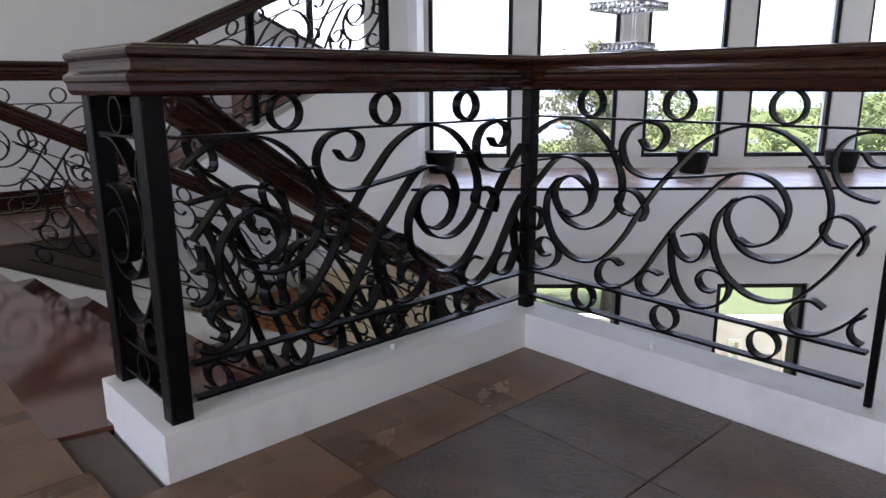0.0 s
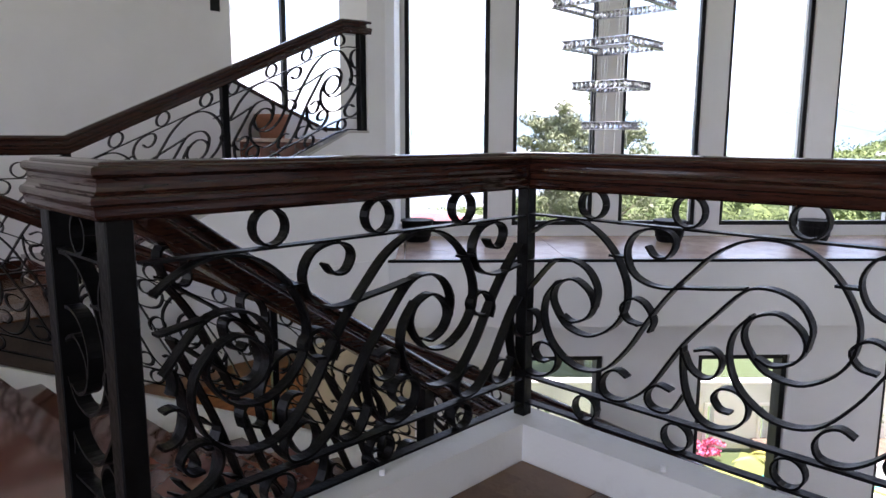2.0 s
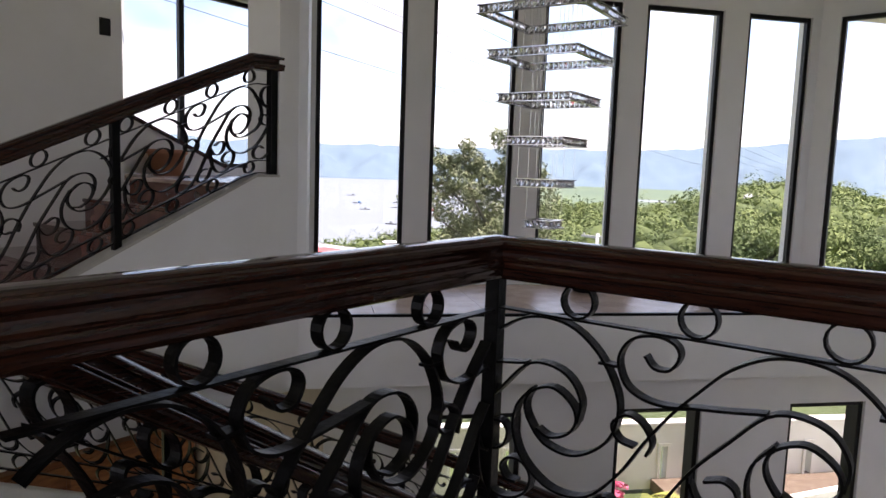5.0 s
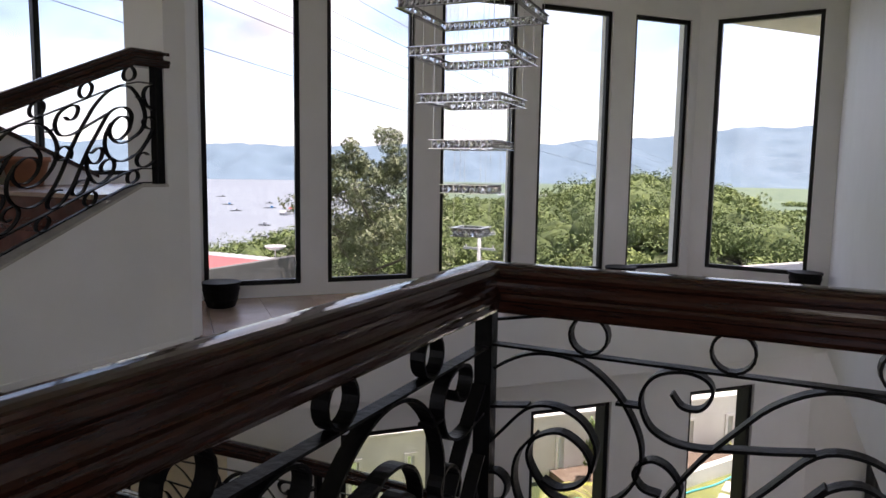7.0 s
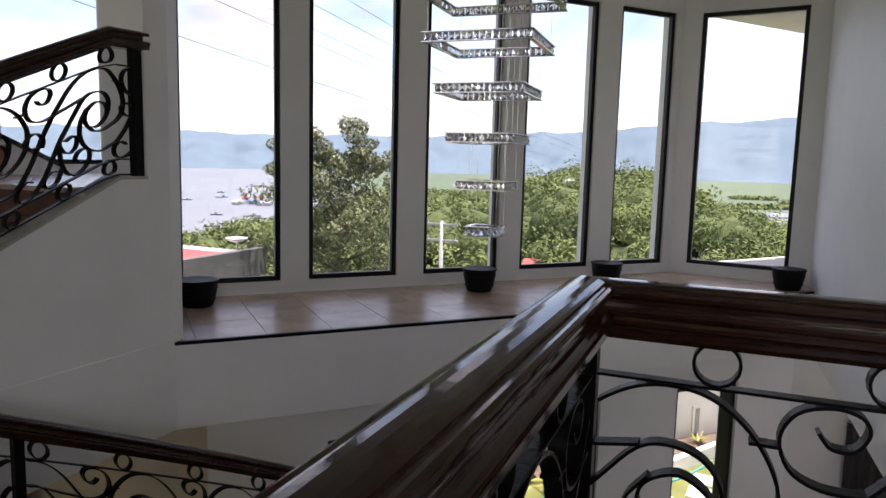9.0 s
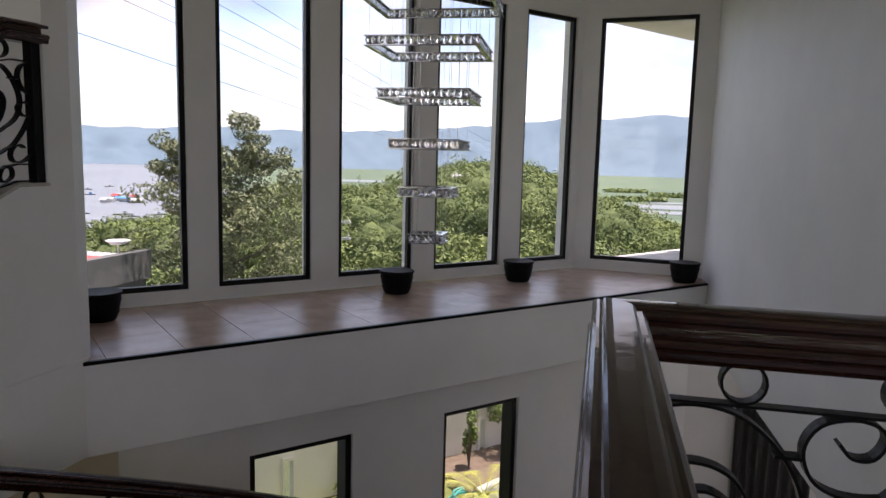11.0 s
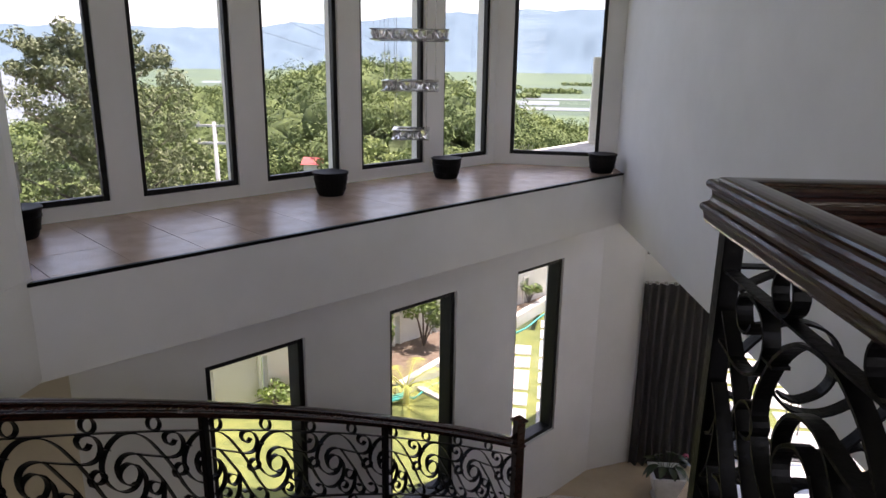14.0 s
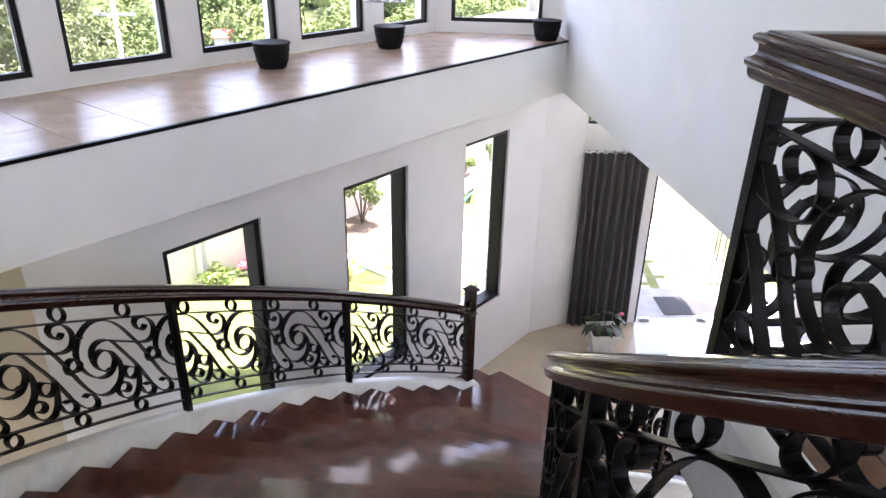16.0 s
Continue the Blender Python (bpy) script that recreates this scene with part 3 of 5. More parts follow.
STROKES = [
    # long sweep from one volute into the next
    ((0.735, 0.595), (0.690, 0.535), (0.684, 0.460), (0.721, 0.384), (0.806, 0.331), (0.905, 0.343), (0.985, 0.425), (1.045, 0.522), (1.105, 0.608), (1.165, 0.676), (1.228, 0.740),
     (1.303, 0.782), (1.378, 0.792), (1.452, 0.774), (1.518, 0.722), (1.561, 0.655), (1.578, 0.594), (1.566, 0.528), (1.524, 0.474), (1.456, 0.440), (1.379, 0.452), (1.332, 0.500),
     (1.316, 0.545), (1.336, 0.587), (1.395, 0.609), (1.450, 0.578), (1.467, 0.535), (1.444, 0.494), (1.393, 0.473), (1.353, 0.487)),
    ((0.434, 0.740), (0.458, 0.713), (0.496, 0.715), (0.517, 0.752), (0.501, 0.781), (0.454, 0.791), (0.397, 0.772), (0.370, 0.720), (0.389, 0.661), (0.435, 0.633), (0.492, 0.627), (0.556, 0.637), (0.633, 0.647), (0.713, 0.660)),
    ((0.422, 0.507), (0.381, 0.516), (0.363, 0.553), (0.398, 0.583), (0.438, 0.570), (0.464, 0.529), (0.453, 0.493)),
    ((0.391, 0.342), (0.358, 0.357), (0.323, 0.341), (0.303, 0.303), (0.320, 0.268), (0.374, 0.266), (0.425, 0.295), (0.472, 0.345), (0.516, 0.415), (0.566, 0.492), (0.639, 0.576), (0.714, 0.655),
     (0.782, 0.668), (0.843, 0.644), (0.877, 0.589), (0.870, 0.530)),
    ((0.530, 0.338), (0.491, 0.345), (0.463, 0.325), (0.455, 0.296), (0.476, 0.272), (0.525, 0.274), (0.551, 0.307), (0.566, 0.337)),
    ((0.556, 0.473), (0.558, 0.405), (0.573, 0.338), (0.608, 0.284), (0.654, 0.267), (0.705, 0.281), (0.736, 0.313), (0.740, 0.355), (0.713, 0.383), (0.671, 0.383), (0.648, 0.353), (0.667, 0.323), (0.698, 0.321)),
    ((0.591, 0.470), (0.637, 0.482), (0.665, 0.457), (0.652, 0.413), (0.618, 0.398), (0.580, 0.417), (0.559, 0.457)),
    ((0.318, 0.700), (0.343, 0.700), (0.372, 0.700)),
]
SMOOTH = [smooth_path(s, 4) for s in STROKES]


def ribbon_bm(path, place, thick=0.007, width=0.034):
    rings = []
    for i, p in enumerate(path):
        d = path[min(i + 1, len(path) - 1)] - path[max(i - 1, 0)]
        d = d / max(1e-6, float(np.hypot(*d)))
        nx_, ny_ = -d[1] * thick / 2, d[0] * thick / 2
        rings.append([place(p[0] + nx_, p[1] + ny_, -width / 2), place(p[0] + nx_, p[1] + ny_, width / 2), place(p[0] - nx_, p[1] - ny_, width / 2), place(p[0] - nx_, p[1] - ny_, -width / 2)])
    return loft(rings)


def iron_panel(rail, length, place, shift=0.0, low=True, pitch=0.6, rings=True, s0=0.0, mirror=False, ring_shift=None, ring_pitch=None, thick=0.007, wide=0.034):
    """Scrolls, rings and bars of one panel; place(s, h, w) sets a point along, up and across."""
    def keep(bm, name):
        ob = part(name, bm, IRON)
        ob.parent = rail
        return ob
    k = pitch / 0.6
    step = max(2, int(length / 0.12))
    bars = [(0.797, 0.006, 0.03), (0.253, 0.008, 0.03)] + ([(0.163, 0.008, 0.03)] if low else [])
    for h, th, wd in bars:
        keep(ribbon_bm([np.array((s0 + length * i / step, h)) for i in range(step + 1)], place, th, wd), "bar")
    n0, n1 = int((-shift) / pitch) - 3, int((length - shift) / pitch) + 2
    for j in range(n0, n1):
        for st in SMOOTH:
            run = []
            for p in st:
                s = p[0] * k + shift + j * pitch
                s = length - s if mirror else s
                if 0.012 < s < length - 0.012:
                    run.append(np.array((s0 + s, p[1])))
                else:
                    if len(run) > 3:
                        keep(ribbon_bm(run, place, thick, wide), "scroll")
                    run = []
            if len(run) > 3 or (len(run) > 1 and len(st) < 12):
                keep(ribbon_bm(run, place, thick, wide), "scroll")
    if rings:
        rp, rs = ring_pitch or pitch, shift if ring_shift is None else ring_shift
        for j in range(-4, int(length / (rp / 2)) + 3):
            s = 0.27 * rp / 0.6 + rs + j * rp / 2
            if 0.04 < s < length - 0.04:
                for h, r in ((0.845, 0.043),) + (((0.208, 0.040),) if low else ()):
                    c = [np.array((s0 + s + r * math.cos(q * math.pi / 9), h + r * math.sin(q * math.pi / 9))) for q in range(19)]
                    keep(ribbon_bm(c, place, 0.006, 0.032), "ring")


def post(rail, x, y, z0, z1, half=0.022, name="post", mat=None, turn=0.0):
    ob = part(name, box((-half, -half, 0), (half, half, z1 - z0), pose(x, y, z0, 0, 0, turn), bevel=0.003), mat or IRON)
    ob.parent = rail
    return ob


# landing rail round the corner
rail = tagged(new("landing_railing"), "black wrought-iron scroll railing with a moulded dark wood handrail", "railing", "stair railings")
rail.matrix_world = LANDING
part("handrail", handrail_bm([(-0.395, -1.285, 1.0), (0.0, -1.285, 1.0), (0, 0, 1.0), (1.333, 0, 1.0)]), WOOD, rail, "moulded dark brown wooden handrail")
iron_panel(rail, 1.23, lambda s, h, w: (w, -1.28 + 0.038 + s, h), shift=0.008, ring_shift=0.005, ring_pitch=0.64)
iron_panel(rail, 1.10, lambda s, h, w: (s, -w, h + 0.007), ring_shift=-0.019)
iron_panel(rail, 0.30, lambda s, h, w: (-0.32 + s, -1.285 - w, h), shift=-0.12)
post(rail, 0, 0, 0.12, 0.892)
post(rail, 0, -1.285, 0.12, 0.892, 0.027)
post(rail, -0.345, -1.285, 0.12, 0.892, 0.027)
post(rail, 1.118, 0, 0.105, 0.892, 0.009)
post(rail, 1.20, 0, 0.12, 0.892, 0.022)


def helix_rail(name, r, th0, th1, zf, posts, label, lift, motifs):
    ob = tagged(new(name), label, "railing", "stair railings")
    n = 60
    part("handrail", handrail_bm([(*ring_xy(r, th0 + (th1 - th0) * i / n), zf(th0 + (th1 - th0) * i / n) + lift) for i in range(n + 1)]), WOOD, ob, "moulded dark brown wooden handrail", True)
    for a, b in zip(posts, posts[1:]):
        length = (b - a) * r - 0.04

        def place(s, h, w, a=a):
            th = a + (s + 0.02) / r
            x, y = ring_xy(r + w, th)
            return (x, y, zf(th) - 0.035 + h * (lift + 0.01) / 0.968)
        iron_panel(ob, length, place, shift=-0.12 * length, pitch=length / motifs, mirror=True, ring_pitch=length / 2, ring_shift=0.07 * length, thick=0.0075, wide=0.038)
    for th in posts[1:-1]:
        x, y = ring_xy(r, th)
        post(ob, x, y, zf(th) + 0.03, zf(th) + lift - 0.1, 0.024, turn=-math.degrees(th))
    return ob


OUT_POSTS = [OUT0 + 0.042, 0.149, 0.4255, 0.7023, 0.955]
outer_rail = helix_rail("outer_stair_railing", R_OUT, OUT0, 0.955, z_out, OUT_POSTS, "black wrought-iron scroll railing on the curved stair's outer side", 1.02, 3)
inner_rail = helix_rail("inner_stair_railing", R_IN, IN0 + 0.02, 1.28, z_in, [IN0 + 0.03, 0.0, 0.33, 0.66, 0.98, 1.27], "black wrought-iron scroll railing on the curved stair's inner side", 0.968, 2)


def newel(at, turn):
    ob = thing("newel_post", at, "dark brown wooden newel post with a pyramid cap", "newel post")
    m = pose(0, 0, 0, 0, 0, turn)
    part("shaft", box((-0.05, -0.05, 0), (0.05, 0.05, 1.15), m, 0.006), WOOD, ob)
    part("collar", box((-0.062, -0.062, 0.86), (0.062, 0.062, 0.885), m, 0.006), WOOD, ob)
    bm = box((-0.07, -0.07, 1.15), (0.07, 0.07, 1.175), m, 0.005)
    top = [(-0.07, -0.07), (0.07, -0.07), (0.07, 0.07), (-0.07, 0.07)]
    base = [bm.verts.new(m @ Vector((x * 0.95, y * 0.95, 1.172))) for x, y in top]
    tip = bm.verts.new(m @ Vector((0, 0, 1.225)))
    for i in range(4):
        bm.faces.new((base[i], base[(i + 1) % 4], tip))
    part("cap", bm, WOOD, ob, "pyramid cap")


x, y = ring_xy(R_OUT, 0.962)
newel((x, y, -2.29 - 1.225), -55)
x, y = ring_xy(R_IN, 1.30)
newel((x, y, z_in(1.30) - 0.12), -74)

# upper flight rail, level then rising
rail2 = tagged(new("upper_railing"), "black wrought-iron scroll railing rising with the upper stair flight", "railing", "stair railings")
UX = FLIGHT_X1 - 0.05
part("handrail", handrail_bm([(UX, -2.6, 1.04), (UX, -0.50, 1.04), (UX, 1.50, 1.935), (UX, 1.76, 1.945)]), WOOD, rail2, "moulded dark brown wooden handrail")


def upper_z(y):
    return 0.07 + max(0.0, (y + 0.5)) * 0.4475 if y < 1.5 else 0.07 + 2.0 * 0.4475


iron_panel(rail2, 1.0, lambda s, h, w: (UX + w, -0.48 + s, upper_z(-0.48 + s) + h - 0.03))
iron_panel(rail2, 1.14, lambda s, h, w: (UX + w, 0.54 + s, upper_z(0.54 + s) + h - 0.03), shift=0.08)
iron_panel(rail2, 2.0, lambda s, h, w: (UX + w, -2.52 + s, h))
for y in (-2.5, -0.50, 0.52):
    post(rail2, UX, y, upper_z(y) + 0.03, upper_z(y) + 0.87, 0.024)
post(rail2, UX, 1.69, 1.075, 1.85, 0.03)

# ---- things indoors ----


def planter(u, n, scale=1.0, label="empty black plastic barrel-shaped planter on the tiled ledge"):
    x, y = bay(u, n)
    p = thing("planter_pot", (x, y, 0.0), label, "pot", "pots on the ledge")
    r0, r1, h = 0.118 * scale, 0.158 * scale, 0.215 * scale
    prof = [(0.002, 0.002), (r0 - 0.006, 0.002), (r0, 0.008)]
    for k in range(1, 8):
        q = k / 8
        prof.append((r0 + (r1 - r0) * q + 0.008 * math.sin(math.pi * q), h * q))
    prof += [(r1, h - 0.012), (r1 - 0.012, h - 0.010), (r0 + 0.02, h * 0.55), (0.002, h * 0.55)]
    part("body", turned(prof, 28), POT, p, smooth=True)
    for z, rr in ((h * 0.30, r0 + (r1 - r0) * 0.30 + 0.008), (h * 0.72, r0 + (r1 - r0) * 0.72 + 0.007)):
        part("hoop", turned([(rr - 0.004, z - 0.009), (rr + 0.003, z - 0.008), (rr + 0.004, z + 0.008), (rr - 0.003, z + 0.009)], 28), POT, p, smooth=True)
    part("rim", turned([(r1 - 0.013, h - 0.012), (r1 + 0.008, h - 0.012), (r1 + 0.010, h), (r1 + 0.004, h + 0.006), (r1 - 0.012, h + 0.004)], 28), POT, p, smooth=True)
    stave = bmesh.new()
    for k in range(20):
        a = 2 * math.pi * k / 20
        for q0, q1 in ((0.05, 0.5), (0.5, 0.93)):
            m0, m1 = [r0 + (r1 - r0) * q + 0.008 * math.sin(math.pi * q) + 0.001 for q in (q0, q1)]
            vs = [stave.verts.new((r * math.cos(a + d), r * math.sin(a + d), h * q)) for r, q, d in ((m0, q0, -0.02), (m0, q0, 0.02), (m1, q1, 0.02), (m1, q1, -0.02))]
            stave.faces.new(vs)
    part("stave_lines", stave, IRON, p)


for u, n in ((0.26, 1.17), (2.82, 1.10), (4.33, 1.10), (5.98, 0.22)):
    planter(u, n)

# chandelier of stacked crystal squares
ch = thing("chandelier", (-0.935, 1.90, 2.0), "tiered crystal chandelier of square rings on thin steel wires", "chandelier")
ch.rotation_euler = (0, 0, radians(4.5))
rr = random.Random(4)
segs = [(0.878 + 0.2315 * i, 0.078 + 0.045 * i) for i in range(8)]
for z, k in segs:
    z -= 2.0
    hh = 0.021
    ringm = bmesh.new()
    for s in (-1, 1):
        for zz in (-hh - 0.003, hh - 0.001):
            add_box(ringm, (-k - 0.012, s * k - 0.012, z + zz), (k + 0.012, s * k + 0.012, z + zz + 0.004))
            add_box(ringm, (s * k - 0.012, -k + 0.012, z + zz), (s * k + 0.012, k - 0.012, z + zz + 0.004))
    ring_ob = part("ring_frame", ringm, CHROME, ch)
    cr = bmesh.new()
    n = max(4, int(2 * k / 0.030))
    for side in range(4):
        m = Matrix.Rotation(side * math.pi / 2, 4, "Z")
        for j in range(n):
            c = -k + 2 * k * (j + 0.5) / n
            w_ = k / n * 0.92
            base = [(c - w_, -k, -hh), (c + w_, -k, -hh), (c + w_, -k, hh), (c - w_, -k, hh)]
            vs = [cr.verts.new(m @ Vector((x, y, z + q * 0.9))) for x, y, q in base]
            o_ = cr.verts.new(m @ Vector((c + rr.uniform(-0.004, 0.004), -k - 0.011, z + rr.uniform(-0.006, 0.006))))
            i_ = cr.verts.new(m @ Vector((c, -k + 0.011, z + rr.uniform(-0.006, 0.006))))
            for q in range(4):
                cr.faces.new((vs[q], vs[(q + 1) % 4], o_))
                cr.faces.new((vs[(q + 1) % 4], vs[q], i_))
    tagged(part("crystal_band", cr, CRYSTAL, ch, "cut clear crystals"), kind="stuff")
for z, k in segs:
    for sx, sy in ((-1, -1), (1, -1), (1, 1), (-1, 1)):
        part("wire", tube([(sx * k * 0.96, sy * k * 0.96, z - 2.0 + 0.02), (sx * k * 0.96, sy * k * 0.96, TOP - 2.0)], 0.0011, 4), STEEL, ch)
part("ceiling_plate", box((-0.25, -0.25, TOP - 2.03), (0.25, 0.25, TOP - 2.0), bevel=0.004), CHROME, ch)

for x, y in ((0.062, -0.62), (0.55, -0.062)):
    st_ = turned([(0.002, 0.0), (0.009, 0.0), (0.009, 0.018), (0.002, 0.018)], 10, (0.03 if x < 0.1 else x, y if x < 0.1 else -0.035, 0.12))
    tagged(part("plastic_stub", st_, WHITE_PLASTIC), "small white plastic stub on the curb", "stub")
# light switch and terracotta pot by the upper flight
sw = tagged(part("light_switch", box((-4.390, 1.055, 2.10), (-4.378, 1.14, 2.23), bevel=0.003), FRAME), "dark square switch plate on the pale stair wall", "switch")
tp = thing("terracotta_pot", (-5.04, 1.98, RISE * 6), "small terracotta pot on the tiled half landing", "pot")
part("body", turned([(0.01, 0), (0.12, 0), (0.17, 0.20), (0.185, 0.20), (0.185, 0.24), (0.16, 0.24), (0.14, 0.12), (0.01, 0.12)], 20), TERRACOTTA, tp, smooth=True)

# curtain, glass door and plant on the ground floor
cur = thing("curtain", (1.76, 7.02, GROUND), "long dark grey curtain hanging from a rail beside the glass door", "curtain")
bm = bmesh.new()
cols, rows = 90, 10
grid = []
for i in range(cols + 1):
    q = i / cols
    row = []
    for j in range(rows + 1):
        h = j / rows
        amp = 0.045 - 0.012 * h
        row.append(bm.verts.new((-0.33 + 0.87 * q + 0.01 * math.sin(9 * q + 3 * h), amp * math.sin(2 * math.pi * 8 * q + 0.9 * math.sin(5 * q) + 0.7 * math.sin(2.2 * h)), 0.03 + 2.59 * h)))
    grid.append(row)
for i in range(cols):
    for j in range(rows):
        bm.faces.new((grid[i][j], grid[i + 1][j], grid[i + 1][j + 1], grid[i][j + 1]))
drape = part("drape", bm, CURTAIN, cur, smooth=True)
drape.modifiers.new("thick", "SOLIDIFY").thickness = 0.004
part("rod", tube([(-0.33, 0, 2.64), (2.6, 0, 2.64)], 0.012), STEEL, cur)
for k in range(8):
    part("ring", turned([(0.014, 2.625), (0.02, 2.625), (0.02, 2.655), (0.014, 2.655)], 10, (-0.30 + k * 0.115, 0, 0)), STEEL, cur)

door = tagged(new("glass_door"), "frameless glass entrance door with steel pull handles", "door", "", "structure")
door.location = (2.45, 7.15, GROUND)
for a, b, n in ((0.03, 1.10, "leaf"), (1.12, 2.3, "leaf")):
    g = part(n, box((a, 0.0, 0.02), (b, 0.012, 2.62)), GLASS, door)
    g.visible_shadow = False
    for s in (-0.05, 0.05):
        part("pull_handle", tube([((1.04 if a < 1 else 1.18), s, 0.55), ((1.04 if a < 1 else 1.18), s, 1.75)], 0.013), STEEL, door)
    for q in (0.05, b - a - 0.15):
        part("patch_fitting", box((a + q, -0.02, 0.005), (a + q + 0.16, 0.03, 0.065), bevel=0.004), STEEL, door)
bm = bmesh.new()
for lo, hi in (((0, -0.02, 0), (0.03, 0.03, 2.66)), ((2.31, -0.02, 0), (2.35, 0.03, 2.66)), ((0.03, -0.02, 2.63), (2.31, 0.03, 2.66))):
    add_box(bm, lo, hi)
part("door_frame", bm, FRAME, door)
structure("step_tiles", prism([(2.0, 5.3), (4.9, 5.3), (4.9, 7.12), (2.44, 7.12)], GROUND, GROUND + 0.006), WHITE_TILE, "white polished tiles inside the glass door")

plant = thing("potted_plant", (1.755, 6.33, GROUND), "dark-leaved plant with a pink flower in a white square pot", "plant")
part("saucer", turned([(0.01, 0), (0.15, 0), (0.17, 0.035), (0.15, 0.03), (0.01, 0.02)], 24), WHITE_PLASTIC, plant, smooth=True)
k0, k1 = 0.115, 0.20
part("pot", loft([[(-k0, -k0, 0.03), (k0, -k0, 0.03), (k0, k0, 0.03), (-k0, k0, 0.03)], [(-k1, -k1, 0.38), (k1, -k1, 0.38), (k1, k1, 0.38), (-k1, k1, 0.38)],
                  [(-k1 + 0.02, -k1 + 0.02, 0.38), (k1 - 0.02, -k1 + 0.02, 0.38), (k1 - 0.02, k1 - 0.02, 0.38), (-k1 + 0.02, k1 - 0.02, 0.38)],
                  [(-0.14, -0.14, 0.32), (0.14, -0.14, 0.32), (0.14, 0.14, 0.32), (-0.14, 0.14, 0.32)]]), WHITE_PLASTIC, plant)
part("soil", prism([(-0.145, -0.145), (0.145, -0.145), (0.145, 0.145), (-0.145, 0.145)], 0.325, 0.345), SOIL, plant)


def leaf_bm(base, heading, length, width, lift, droop):
    bm = bmesh.new()
    d = Vector((math.cos(heading), math.sin(heading), 0))
    s = Vector((-d.y, d.x, 0))
    rows = []
    for k in range(7):
        q = k / 6
        p = Vector(base) + d * (length * q) + Vector((0, 0, lift * q - droop * q * q))
        wd = width * math.sin(math.pi * min(1, q * 0.92 + 0.06)) ** 0.8
        rows.append([bm.verts.new(p - s * wd + Vector((0, 0, 0.25 * wd))), bm.verts.new(p), bm.verts.new(p + s * wd + Vector((0, 0, 0.25 * wd)))])
    for a, b in zip(rows, rows[1:]):
        for i in range(2):
            bm.faces.new((a[i], a[i + 1], b[i + 1], b[i]))
    return bm


rp_ = random.Random(8)
for k in range(15):
    ang = k * 2.4
    h = 0.42 + 0.05 * rp_.random()
    x0, y0 = 0.05 * math.cos(ang), 0.05 * math.sin(ang)
    tip = (x0 + 0.10 * math.cos(ang), y0 + 0.10 * math.sin(ang), h + 0.12 * rp_.random())
    st = part("stalk", tube([(x0, y0, 0.34), (x0 * 1.4, y0 * 1.4, h - 0.02), tip], 0.004, 5), LEAF_DARK, plant)
    part("leaf", leaf_bm(tip, ang, 0.13 + 0.07 * rp_.random(), 0.045, 0.04, 0.05 + 0.13 * rp_.random()), LEAF_DARK, plant, smooth=True)
part("flower_stem", tube([(0.02, 0, 0.34), (0.03, 0.02, 0.62), (0.10, -0.02, 0.74), (0.20, -0.05, 0.66)], 0.004, 5), LEAF_DARK, plant)
for k in range(6):
    part("petal", leaf_bm((0.20, -0.05, 0.66), k * 1.05, 0.045, 0.014, 0.02, 0.05), FLOWER, plant)

# wooden cabinets on the ground floor


def cabinet(name, x0, x1, y0, y1, h, face, cols_, rows_, label):
    c = thing(name, ((x0 + x1) / 2, (y0 + y1) / 2, GROUND), label, "cabinet")
    hx, hy = (x1 - x0) / 2, (y1 - y0) / 2
    part("body", box((-hx, -hy, 0), (hx, hy, h), bevel=0.01), ORANGE_WOOD, c)
    for i in range(cols_):
        for j in range(rows_):
            z0, z1 = 0.06 + (h - 0.1) * j / rows_ + 0.012, 0.06 + (h - 0.1) * (j + 1) / rows_ - 0.012
            if face == "x":
                a, b = -hy + 2 * hy * i / cols_ + 0.015, -hy + 2 * hy * (i + 1) / cols_ - 0.015
                p_ = part("panel", box((hx, a, z0), (hx + 0.018, b, z1), bevel=0.006), ORANGE_WOOD, c)
            else:
                a, b = -hx + 2 * hx * i / cols_ + 0.015, -hx + 2 * hx * (i + 1) / cols_ - 0.015
                p_ = part("panel", box((a, -hy - 0.018, z0), (b, -hy, z1), bevel=0.006), ORANGE_WOOD, c)
    return c


cabinet("wall_cabinet", -5.58, -5.1, 0.2, 2.3, 2.62, "x", 5, 3, "tall orange-brown wooden wall cabinet on the ground floor")
cabinet("sideboard", 3.3, 4.2, 4.3, 4.8, 0.95, "y", 2, 2, "orange-brown wooden sideboard on the ground floor")

# ---- outdoors ----
YARD = -4.25


TURN = 2.75


def polar(yaw, d):
    a = radians(yaw + TURN)
    return -d * math.sin(a), d * math.cos(a) - 1.5


def turned_out(x, y):
    """A place outdoors, turned about the landing."""
    a = radians(TURN)
    return x * math.cos(a) - (y + 1.5) * math.sin(a), x * math.sin(a) + (y + 1.5) * math.cos(a) - 1.5


# bearing and angle of the wooded crest
CREST = ((-12, -3.7, -1.4, 0.8, 3, 5.2, 7.3, 9, 12, 14.5, 16.2, 18.3, 21.5, 25, 30, 36, 39, 42, 50),
         (-6.5, -4.5, -3.7, -2.9, -2.2, -0.8, 0.15, -0.3, 0.25, -0.5, -1.0, -2.0, -2.6, -2.5, -2.7, -4.7, -4.8, -5.7, -7.0))


